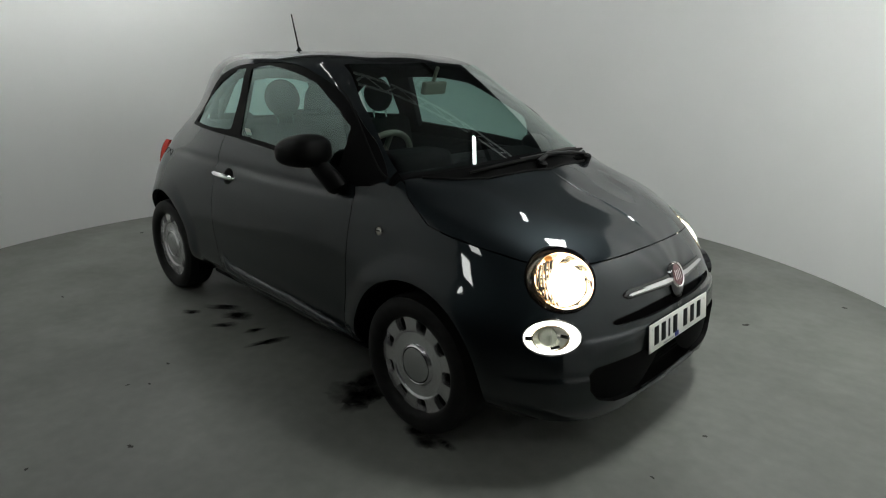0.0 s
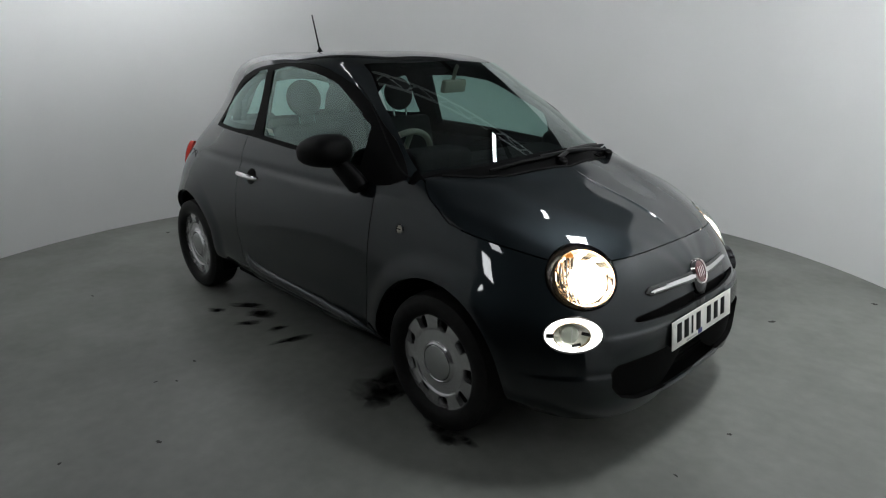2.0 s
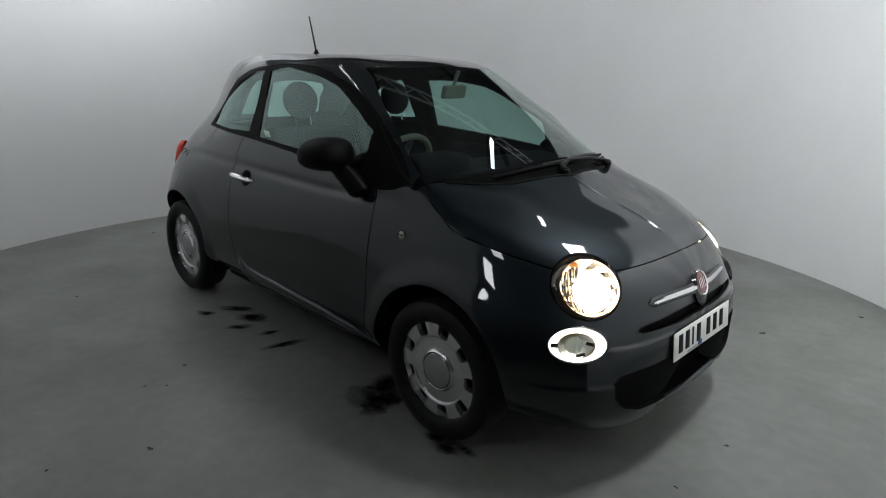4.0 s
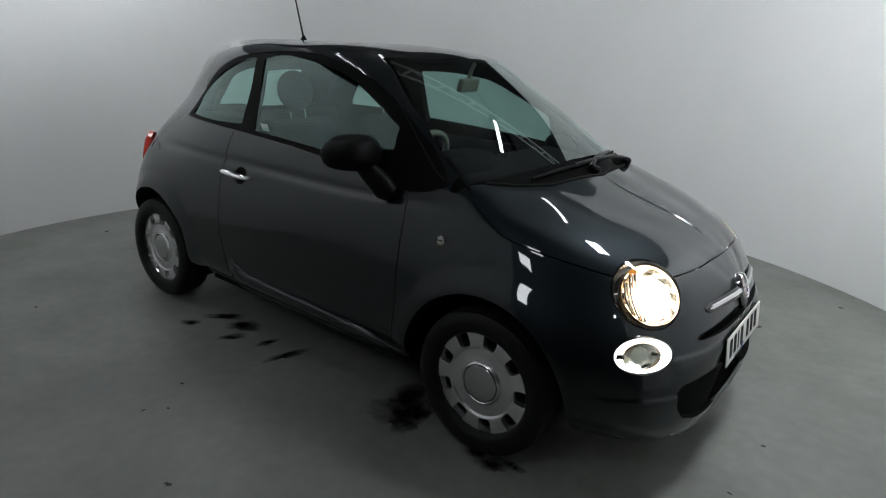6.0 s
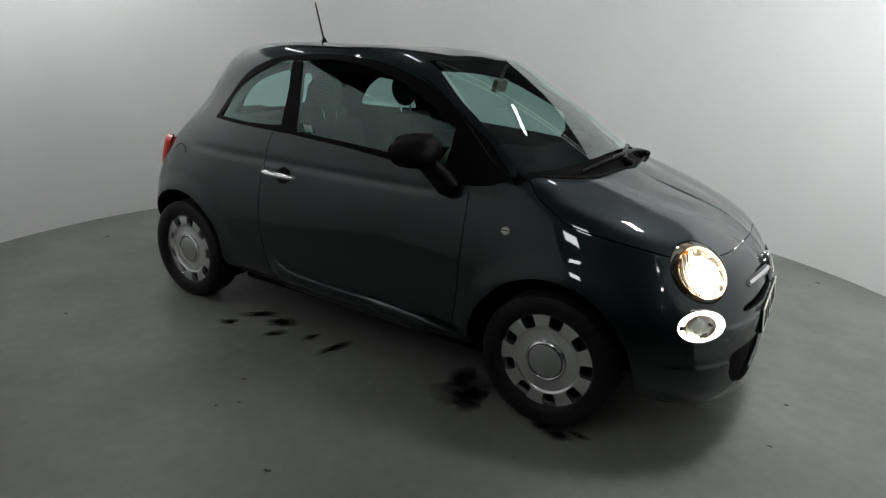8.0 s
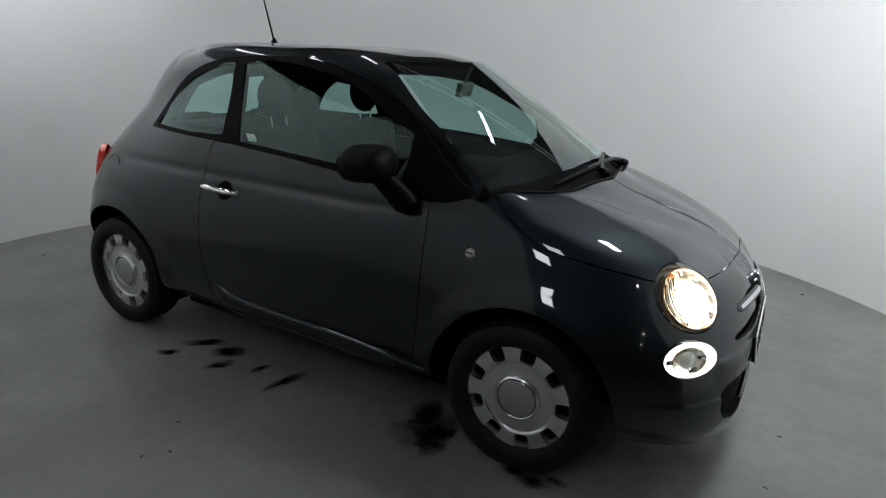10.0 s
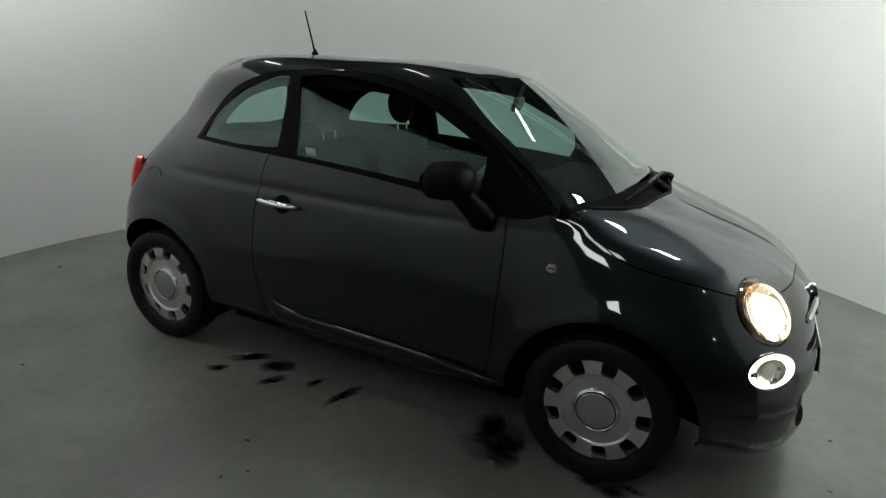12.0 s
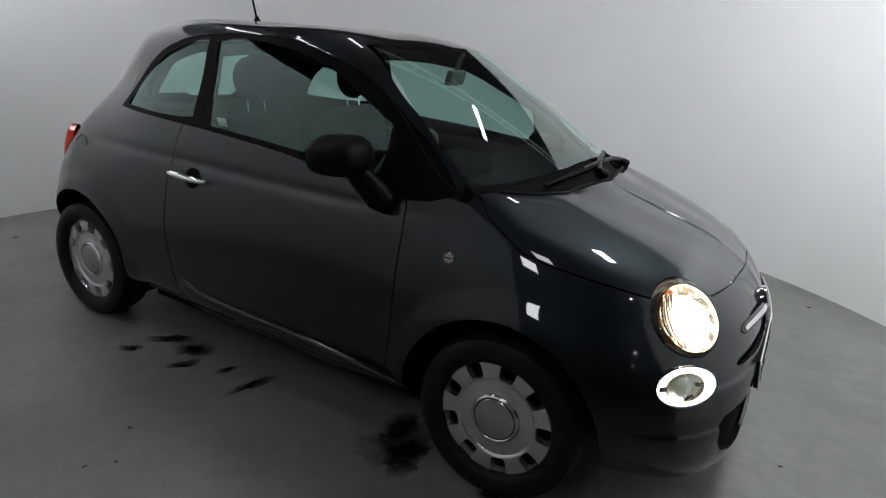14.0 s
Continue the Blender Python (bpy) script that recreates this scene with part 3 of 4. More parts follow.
# ---- wheels ----
COVER_R = [.0750, .0762, .0790, .086, .0905, .100, .128, .136, .1405, .146, .155, .168, .185, .197, .2035, .207, .2100, .2125, .2125]
COVER_H = [.052, .0640, .0665, .0620, .0545, .0530, .0530, .0530, .0575, .0600, .0605, .0605, .0600, .0600, .0612, .0620, .0612, .0580, .046]


def cover_mesh(slots=9, r0=.1405, r1=.2035):
    """A dished wheel cover: nine openings, each a rounded square with sloping walls."""
    bm = bmesh.new()
    half = math.pi / slots
    for lo_, hi_ in ((0, 8), (14, 18)):
        rings = [[bm.verts.new((r * math.cos(half * k / 6), r * math.sin(half * k / 6), h)) for k in range(slots * 12)] for r, h in list(zip(COVER_R, COVER_H))[lo_:hi_ + 1]]
        for a_, b_ in zip(rings, rings[1:]):
            for k in range(len(a_)):
                bm.faces.new((a_[k], a_[(k + 1) % len(a_)], b_[(k + 1) % len(a_)], b_[k]))
    edge = [(-1 + k / 6, -1) for k in range(12)] + [(1, -1 + k / 4) for k in range(8)] + [(1 - k / 6, 1) for k in range(12)] + [(-1, 1 - k / 4) for k in range(8)]
    rc, rh = (r0 + r1) / 2, (r1 - r0) / 2
    for s in range(slots):
        mid_ = (2 * s + 1) * half
        loops = []
        for mix_, drop in ((0, 0), (.45, 0), (.8, 0), (1, 0), (1.06, -.0025), (1.5, -.024)):
            loop = []
            for u, v in edge:
                q = (abs(u) ** 5 + abs(v) ** 5) ** -.2
                hx, hv = u * q * .0285 * (1 + .10 * v), v * q * .0280
                if mix_ <= 1:
                    r, th = rc + v * rh, u * half
                    a_ = np.array((r * math.cos(th), r * math.sin(th)))
                    p = a_ + (np.array((rc + .002 + hv, hx)) - a_) * mix_
                else:
                    k_ = .96 if mix_ < 1.2 else .80
                    p = np.array((rc + .002 - (0 if mix_ < 1.2 else .004) + hv * k_, hx * (k_ + .04)))
                r = float(np.hypot(*p))
                z = float(np.interp(r, COVER_R, COVER_H)) + drop
                c_, s_ = math.cos(mid_), math.sin(mid_)
                loop.append(bm.verts.new((p[0] * c_ - p[1] * s_, p[0] * s_ + p[1] * c_, z)))
            loops.append(loop)
        for a_, b_ in zip(loops, loops[1:]):
            for k in range(len(a_)):
                bm.faces.new((a_[k], a_[(k + 1) % len(a_)], b_[(k + 1) % len(a_)], b_[k]))
    bmesh.ops.remove_doubles(bm, verts=bm.verts, dist=2e-5)
    bmesh.ops.transform(bm, matrix=pose(0, 0, 0, 0, 0, 21), verts=bm.verts)
    return bm


def wheel(parent, ax, side_):
    w = new("wheel")
    w.parent = parent
    w.matrix_local = pose(ax, 0.708 * side_, 0.285) @ (pose(0, 0, 0, -90, 0, 0) if side_ > 0 else pose(0, 0, 0, 90, 0, 0))
    w["label"] = "silver nine-slot wheel cover in a black tyre"
    bm = bmesh.new()
    lathe(bm, [(.205, -.085), (.235, -.092), (.268, -.088), (.284, -.074), (.290, -.05), (.2915, 0), (.290, .05), (.284, .074), (.268, .086), (.245, .090), (.222, .087), (.208, .078), (.20, .06), (.20, -.06)], steps=72, closed=True)
    part("tyre", bm, TYRE, w, "black road tyre")
    bm = bmesh.new()
    lathe(bm, [(0, -.02), (.198, -.02), (.198, .02), (.0, .02)], steps=40)
    part("rim", bm, BLACK, w, "dark steel rim behind the cover")
    part("wheel_cover", cover_mesh(), SILVER, w, "silver plastic wheel cover with nine slots", sharp=28)
    bm = bmesh.new()
    lathe(bm, [(.0755, .050), (.0755, .0625), (.0725, .0625), (.0725, .050)], steps=64)
    part("cap_groove", bm, UNDER, w, "dark joint round the centre cap")
    bm = bmesh.new()
    lathe(bm, [(.0727, .050), (.0727, .0640), (.0705, .0662), (.045, .0690), (.02, .0702), (0, .0704)], steps=64)
    part("centre_cap", bm, CAP_SILVER, w, "round silver centre cap")
    return w


for ax in (AXLE_F, AXLE_R):
    for s in (-1, 1):
        wheel(car, ax, s)

# wheel housings and floor pan
for ax in (AXLE_F, AXLE_R):
    for s in (-1, 1):
        bm = bmesh.new()
        K = 40
        ring = []
        for k in range(K + 1):
            lo_, hi_ = (-15, 186) if ax > 0 else (-15, 178)
            a_ = radians(lo_ + (hi_ - lo_) * k / K)
            ring.append([bm.verts.new((ax + .372 * math.cos(a_), s * yy, AXLE_Z + .372 * math.sin(a_))) for yy in (float(np.interp(math.degrees(a_), [0, 25, 40, 140, 160, 186], [.66, .70, .775, .775, .72, .64])) if ax > 0 else float(np.interp(math.degrees(a_), [110, 150, 178], [.775, .66, .58])), .50)])
        hub = bm.verts.new((ax, s * .50, AXLE_Z))
        for p_, q_ in zip(ring, ring[1:]):
            bm.faces.new((p_[0], q_[0], q_[1], p_[1]))
            bm.faces.new((p_[1], q_[1], hub))
        part("wheel_housing", bm, UNDER, car, "black wheel arch liner")
for dims in (
    (0.05, 0, .215, 1.55, 1.40, .05, 0.01),
    (1.45, 0, .25, .62, 1.0, .05, 0.01),
    (1.15, 0, .28, .8, .98, .05, 0.01),
    (-1.2, 0, .28, .75, .98, .05, 0.01),
    (1.69, 0, .34, .20, .88, .24, 0.02),
    (1.62, 0, .34, .18, 1.12, .24, 0.02),
    (1.71, 0, .243, .27, .66, .012, 0.003),
    (1.68, 0, .246, .24, .90, .012, 0.003),
):
    part("underbody_panel", box(bmesh.new(), *dims), UNDER, car, "black underbody")


# ---- fittings on the body ----
def on_face(c, n, roll=0.0):
    """A frame at c with z along n and y as far up as it goes."""
    n = Vector(n).normalized()
    x_ = Vector((0, 0, 1)).cross(n).normalized()
    y_ = n.cross(x_)
    return Matrix.Translation(c) @ Matrix((x_, y_, n)).transposed().to_4x4() @ pose(0, 0, 0, 0, 0, roll)


def sides(name, make, mat, parents, label="", sharp=35):
    """The same part on the car's left (as made) and mirrored on its right."""
    out = []
    for k, s in enumerate((1, -1)):
        bm = make()
        if s < 0:
            bmesh.ops.transform(bm, matrix=Matrix.Diagonal((1, -1, 1, 1)), verts=bm.verts)
        out.append(part(name, bm, mat, parents[k] if isinstance(parents, list) else parents, label, sharp))
    return out


def oval(bm, profile, m, rx, rz, steps=56):
    return lathe(bm, profile, m @ Matrix.Diagonal((rx, rz, 1, 1)), steps)


LAMP_CHROME = material("lamp_chrome", (0.78, 0.66, 0.52), 0.16, 1.0)
HEAD_GLOW = glow("headlamp_glow", (1.0, 0.88, 0.72), 7.0)
DRL_GLOW = glow("daylight_lamp_glow", (1.0, 0.97, 0.92), 3.2)
AMBER = material("amber_lens", (0.85, 0.32, 0.06), 0.15)
RED = material("red_lens", (0.62, 0.035, 0.02), 0.2, 0, 0.5)
LENS = pane_material("clear_lens", (0.94, 0.94, 0.94), 0.06)

HM, FM = on_face(HEAD_C, HEAD_N), on_face(FOG_C, FOG_N)
DARK_CHROME = material("dark_chrome", (0.30, 0.29, 0.28), 0.08, 1.0)
FOG_GLASS = material("fog_glass", (0.80, 0.82, 0.70), 0.25, 0.0, 0.6)
SATIN = material("satin_reflector", (0.90, 0.89, 0.84), 0.40, 0.35)
BRONZE = material("bronze_ring", (0.75, 0.55, 0.38), 0.2, 1.0)


def facets(m, rx, rz, profile, steps, turn=0.5):
    """A bowl of flat facets, each ring turned by part of a facet."""
    bm, rings = bmesh.new(), []
    for q, (r, h) in enumerate(profile):
        rings.append([bm.verts.new(m @ Vector((rx * r * math.cos(a_), rz * r * math.sin(a_), h + .004 * ((k + q) % 2)))) for k, a_ in ((k, 2 * math.pi * (k + turn * q) / steps) for k in range(steps))])
    for a_, b_ in zip(rings, rings[1:]):
        for k in range(steps):
            bm.faces.new((a_[k], a_[(k + 1) % steps], b_[k]))
            bm.faces.new((a_[(k + 1) % steps], b_[(k + 1) % steps], b_[k]))
    bm.faces.new(rings[-1])
    return bm


heads = panel("headlamp", cut(skin, more(f_head, -.003), less(f_head, .007)), GLOSS_BLACK, car, lip=.03, lift=.003, label="round headlamp with a black bezel, lit")
HB = HM @ Matrix.Translation((0, 0, -.007))
IN = HB @ Matrix.Translation((-.012, -.007, 0))
sides("bezel", lambda: oval(bmesh.new(), [(.955, -.002), (.93, -.016), (.86, -.022), (.76, -.012)], HB, HEAD_R, .130), DARK_CHROME, heads, "dark chromed bezel inside the lens")
sides("inner_ring", lambda: oval(bmesh.new(), [(.86, -.014), (.85, .0), (.825, .006), (.80, .0), (.79, -.014)], IN, HEAD_R, .130), BRONZE, heads, "thin bronze-toned ring")
sides("reflector", lambda: facets(IN, HEAD_R, .130, [(.80, -.006), (.70, -.018), (.58, -.028), (.45, -.036), (.2, -.042)], 20), LAMP_CHROME, heads, "faceted chrome headlamp bowl", 5)
sides("bulb", lambda: oval(bmesh.new(), [(.30, -.040), (.56, -.022), (.62, -.004), (.54, .010), (.3, .020), (0, .023)], HB @ Matrix.Translation((-0.026, -.016, 0)), HEAD_R * .80, .118), HEAD_GLOW, heads, "warm white glowing lamp")
for k in range(5):
    x_ = .024 + .0135 * k
    h_ = .098 * math.sqrt(1 - (x_ / .094) ** 2)
    sides("reflector_rib", lambda: tube(bmesh.new(), [IN @ Vector((x_ + .006 * (1 - v * v), h_ * v, -.026 + .012 * v * v + .003 * k)) for v in np.linspace(-.9, .9, 11)], .0042, 6), LAMP_CHROME if k % 2 else DARK_CHROME, heads)
for k in range(4):
    y_ = -.045 + .032 * k
    sides("reflector_step", lambda: box(bmesh.new(), *(IN @ Vector((.056, y_, -.024))), .062, .005, .008, .0015, HM.to_3x3().to_4x4()), DARK_CHROME, heads)
sides("indicator", lambda: box(bmesh.new(), *(HM @ Vector((.030, .082, -.014))), .030, .014, .012, .004, HM.to_3x3().to_4x4()), AMBER, heads, "amber indicator bulb cover")
glass_v, glass_n, glass_t = cut(skin, more(f_head, .004))
deep = np.clip(f_head(*glass_v.T) / HEAD_R, 0, 1)
for k, o in enumerate(panel("lens", (glass_v + glass_n * (.016 * (1 - (1 - deep) ** 2))[:, None], glass_n, glass_t), LENS, car, lip=0, lift=.002, label="clear domed lens")):
    o.parent = heads[k]
    o.visible_shadow = False

fogs = sides("daylight_lamp", lambda: oval(bmesh.new(), [(1.03, -.05), (1.03, .002), (1.0, .005), (.97, .002), (.96, -.03)], FM, .104, .063), GLOSS_BLACK, car, "oval lower lamp with a lit white ring")
rings = sides("light_ring", lambda: oval(bmesh.new(), [(.965, .002), (.9, .006), (.80, .002), (.70, -.006), (.62, -.034)], FM, .104, .063), DRL_GLOW, fogs, "bright white light ring")
FI = FM @ Matrix.Translation((.004, -.003, 0))
sides("ring_edge", lambda: oval(bmesh.new(), [(.72, -.02), (.70, .002), (.67, .003), (.65, -.004), (.64, -.02)], FI, .095, .067), LAMP_CHROME, fogs, "chrome edge round the fog lamp")
sides("reflector", lambda: facets(FI, .095, .067, [(.68, -.010), (.58, -.022), (.42, -.030), (.2, -.034)], 14), SATIN, fogs, "faceted chrome bowl", 5)
sides("bulb", lambda: oval(bmesh.new(), [(.44, -.030), (.44, -.010), (.40, .0), (.26, .007), (0, .010)], FM @ Matrix.Translation((.012, 0, 0)), .075, .075), FOG_GLASS, fogs, "pale round fog lamp glass")
sides("bulb_rib", lambda: box(bmesh.new(), *(FM @ Vector((.006, .0, .010))), .003, .062, .004, .001, FM.to_3x3().to_4x4()), SATIN, fogs)
sides("inner_wing", lambda: box(bmesh.new(), *(FM @ Vector((-.045, .004, .0))), .034, .012, .010, .003, FM.to_3x3().to_4x4() @ pose(0, 0, 0, 0, 0, 12)), DARK_CHROME, fogs, "dark wing of the reflector")
sides("inner_fin", lambda: box(bmesh.new(), *(FM @ Vector((-.012, -.036, -.002))), .034, .011, .010, .003, FM.to_3x3().to_4x4() @ pose(0, 0, 0, 0, 0, -14)), DARK_CHROME, fogs, "dark fin of the reflector")
sides("ring_joint", lambda: box(bmesh.new(), *(FM @ Vector((.082, -.002, .004))), .026, .016, .009, .002, FM.to_3x3().to_4x4()), DARK_CHROME, fogs, "dark joint in the light ring")
for o in sides("lens", lambda: oval(bmesh.new(), [(.98, .006), (.8, .014), (.4, .020), (0, .022)], FM, .104, .063), LENS, fogs, "clear oval lens"):
    o.visible_shadow = False

# nose: badge, chrome strips, plate, grilles
BADGE_RED = material("badge_red", (0.16, 0.015, 0.02), 0.25, 0.3, 1.0)
BM_ = on_face((1.829, 0, .662), (.92, 0, .39))
badge = part("badge", oval(bmesh.new(), [(1.0, -.006), (1.0, .012), (.94, .017), (.84, .014), (.82, .009), (0, .009)], BM_, .047, .052), CHROME, car, "oval chrome badge with a dark red field")
part("badge_field", oval(bmesh.new(), [(.83, .008), (.8, .012), (.4, .014), (0, .015)], BM_, .047, .052), BADGE_RED, badge, "dark red field with pale upright bars")
for k in range(4):
    part("badge_bar", box(bmesh.new(), *(BM_ @ Vector((-.021 + .014 * k, 0, .0145))), .0055, .002, .040, .0008, BM_.to_3x3().to_4x4() @ pose(0, 0, 0, 90, 0, 0)), CHROME, badge)
part("badge_foot", oval(bmesh.new(), [(1, -.012), (1, .004), (.8, .010), (0, .012)], on_face((1.839, 0, .635), (.95, 0, .3)), .052, .062), GLOSS_BLACK, car, "black badge backing")


def strip(y0, y1, w, lift, t=0.004):
    """A curved moulding across the nose at badge height."""
    bm, rows = bmesh.new(), []
    for k in range(15):
        u = k / 14
        y = y0 + (y1 - y0) * u
        x = np.interp(y, [0, .1, .2, .26, .32, .36], [1.831, 1.826, 1.810, 1.799, 1.787, 1.777]) + lift
        z = .658 - 0.008 * (y / .33) ** 2
        h = w * (1 - 0.2 * u) * (0.35 + 0.65 * min(1, (1 - u) / .08) ** .5)
        tilt = 0.45
        c = Vector((x, y, z))
        up = Vector((-tilt, 0, 1)).normalized()
        out = Vector((1, .2 * u, .45)).normalized()
        rows.append([bm.verts.new(c + up * a_ * h + out * b_) for a_, b_ in ((-1, -t), (-1, 0), (-.5, t), (.5, t), (1, 0), (1, -t))])
    for a_, b_ in zip(rows, rows[1:]):
        for q in range(6):
            bm.faces.new((a_[q], a_[(q + 1) % 6], b_[(q + 1) % 6], b_[q]))
    bm.faces.new(rows[0])
    bm.faces.new(rows[-1][::-1])
    return bm


sides("strip_backing", lambda: strip(.045, .338, .0215, .0085), GLOSS_BLACK, car, "black edge of the nose moulding")
sides("chrome_strip", lambda: strip(.048, .318, .0112, .0125), CHROME, car, "polished nose moulding")

PLATE = material("plate_white", (0.85, 0.84, 0.78), 0.35)
PM = on_face((1.8745, 0, .477), (.993, 0, .118))
PT = PM.to_3x3().to_4x4()


def plate_box(x, y, z, w, h, d, bev):
    return box(bmesh.new(), *(PM @ Vector((x, y, z))), w, h, d, bev, PT)


plate = part("number_plate", plate_box(0, 0, 0, .520, .111, .004, .0018), PLATE, car, "white number plate with dark bars")
for k, y in enumerate((-.205, -.147, -.098, -.045, .048, .113, .178)):
    part("plate_bar", plate_box(y, .004, .0025, .014 if k == 2 else .036, .072, .002, .0008), BLACK, plate)
part("plate_mark", plate_box(-.03, -.042, .0025, .034, .020, .002, .0008), material("plate_blue", (0.02, 0.03, 0.22), 0.4), plate, "small blue mark")
part("plate_line", plate_box(-.10, -.047, .0025, .09, .008, .002, .0008), material("plate_grey", (0.4, 0.4, 0.4), 0.4), plate)
for s in (-1, 1):
    part("plate_screw", lathe(bmesh.new(), [(.006, 0), (.005, .002), (0, .003)], PM @ Matrix.Translation((s * .235, .035, .002)), 16), PLATE, plate)
part("plate_holder", plate_box(0, 0, -.008, .50, .10, .014, .004), BLACK, car, "black plate holder")

bm = bmesh.new()
for k in range(8):
    z = .285 + .018 * k
    tube(bm, [(np.interp(abs(y), [0, .2, .36, .45, .52], [1.862, 1.858, 1.838, 1.808, 1.775]) - .045, y, z) for y in np.linspace(-.50, .50, 25)], .003, 5)
part("grille_mesh", bm, UNDER, car, "black plastic lower grille")


def lip_bar():
    bm, rows = bmesh.new(), []
    prof = [(.545, .40), (.548, .345), (.515, .292), (.43, .262), (.2, .248), (0, .246)]
    pts = curve_2d(prof, 30)
    tube(bm, [(np.interp(y, [0, .2, .36, .45, .5, .56], [1.860, 1.856, 1.838, 1.808, 1.788, 1.758]) - .004, y, z) for y, z in pts], [.005 + .006 * min(1, k / 12) for k in range(30)], 10)
    return bm


sides("grille_lip", lip_bar, PAINT, car, "grey lower lip round the intake")


# mirrors
def mirror_cap():
    bm = bmesh.new()
    bmesh.ops.create_uvsphere(bm, u_segments=40, v_segments=24, radius=1)
    for v in bm.verts:
        x, y, z = v.co
        p = 2.5
        s = (abs(x) ** p + abs(y) ** p + abs(z) ** p) ** (-1 / p)
        v.co = Vector((x, y, z)) * s
        v.co.x = min(v.co.x, 1.0) if v.co.x > 0 else max(v.co.x, -.6)
        v.co = Vector((v.co.x * (.088 if v.co.x > 0 else .140), v.co.y * .118, v.co.z * (.071 - .010 * (v.co.y > 0) * v.co.y)))
    bmesh.ops.transform(bm, matrix=pose(.525, .826, 1.078, 0, -4, -12), verts=bm.verts)
    return bm


def mirror_foot():
    bm = bmesh.new()
    tube(bm, [(.545, .80, 1.045), (.575, .778, 1.0), (.602, .758, .962), (.622, .744, .928), (.630, .738, .912)], [.034, .040, .044, .044, .030], 16)
    for v in bm.verts:
        v.co.x = .6 + (v.co.x - .6) * 1.25
    return bm


mirrors = sides("wing_mirror", mirror_cap, BLACK, car, "rounded black plastic wing mirror")
sides("mirror_foot", mirror_foot, BLACK, mirrors, "black mirror foot on the door")


def mirror_glass():
    bm = bmesh.new()
    oval(bm, [(1, 0), (.95, .003), (0, .004)], on_face((.456, .840, 1.078), (-.98, -.2, 0)), .086, .048)
    return bm


sides("mirror_glass", mirror_glass, CHROME, mirrors, "mirror glass")


# the far mirror is pushed forward and folded in
mirrors[0].location = (.15, -.12, -.075)


# handles, repeaters, fuel flap
def handle_bar():
    bm = bmesh.new()
    pts = [(-.478, .757, .845), (-.468, .772, .846), (-.44, .781, .846), (-.38, .785, .845), (-.31, .781, .842), (-.275, .772, .840), (-.262, .758, .838)]
    tube(bm, pts, [.010, .0135, .0145, .015, .0135, .011, .008], 14)
    return bm


handles = sides("door_handle", handle_bar, CHROME, doors, "chrome bar door handle")
# flat black disc: the dark of the handle recess is put into its colour
sides("handle_recess_disc", lambda: oval(bmesh.new(), [(1.0, -.004), (1.0, .0015), (.9, .002), (.5, .0022), (0, .0025)], on_face((-.355, .7472, .838), (-.011, .96, .278)), .048, .044), UNDER, doors, "flat black disc in place of a shaded handle recess")
REPEATER = material("pale_lens", (0.34, 0.33, 0.28), 0.2, 0, 0.6)
reps = sides("side_repeater", lambda: oval(bmesh.new(), [(1, -.004), (1, .003), (.86, .006), (.78, .004)], on_face((.92, .759, .796), (.024, .959, .281)), .022, .019), CHROME, car, "small round side repeater")
sides("repeater_lens", lambda: oval(bmesh.new(), [(.8, .003), (.6, .007), (.3, .009), (0, .010)], on_face((.92, .759, .796), (.024, .959, .281)), .022, .019), REPEATER, reps, "pale repeater lens")
sides("repeater_bar", lambda: box(bmesh.new(), .92, .7685, .799, .026, .003, .0045, .001, pose(0, 0, 0, 16, 0, 0)), UNDER, reps, "dark bar across the lens")


def ring_line(c, n, rx, rz, a0, a1, w=.0022):
    m = on_face(c, n)
    return tube(bmesh.new(), [m @ Vector((rx * math.cos(a_), rz * math.sin(a_), 0)) for a_ in (a0 + (a1 - a0) * k / 24 for k in range(25))], w, 6)


part("fuel_flap_joint", ring_line((-1.26, -.70, .83), (-.12, -.93, .33), .065, .062, 0.3, 2.7), UNDER, car, "dark joint of the fuel flap")


# sill moulding: a rounded ledge that curves up behind the door
def sill_ledge():
    p = np.array([(-.425, .785, .430), (-.385, .789, .385), (-.32, .7915, .352), (-.22, .792, .337), (0, .792, .328), (.38, .7905, .318), (.70, .788, .295), (.76, .780, .285)])
    t = np.r_[0, np.cumsum(np.linalg.norm(np.diff(p, axis=0), axis=1))]
    pts = spline(t, p, np.linspace(0, t[-1], 60)).tolist()
    return tube(bmesh.new(), pts, [.004 + .013 * min(1, k / 8, (59 - k) / 8) for k in range(60)], 14)


sides("sill_moulding", sill_ledge, PAINT, car, "rounded grey ledge along the sill")


# tail lamps
def tail_lamp():
    bm = bmesh.new()
    oval(bm, [(1, -.02), (1, .006), (.9, .016), (.5, .026), (0, .03)], on_face((-1.515, .600, .768), (-.74, .66, .14)), .078, .145)
    return bm


sides("tail_lamp", tail_lamp, RED, car, "red upright tail lamp")

# aerial
aerial = part("aerial_base", lathe(bmesh.new(), [(.022, -.004), (.019, .006), (.011, .018), (.007, .028), (0, .030)], pose(-.755, 0, 1.492), 24), BLACK, car, "black roof aerial base")
part("aerial_rod", tube(bmesh.new(), [(-.757, 0, 1.505), (-.780, 0, 1.58), (-.802, 0, 1.65), (-.823, 0, 1.718)], [.0055, .005, .0045, .004], 10), BLACK, aerial, "slim raked aerial rod")


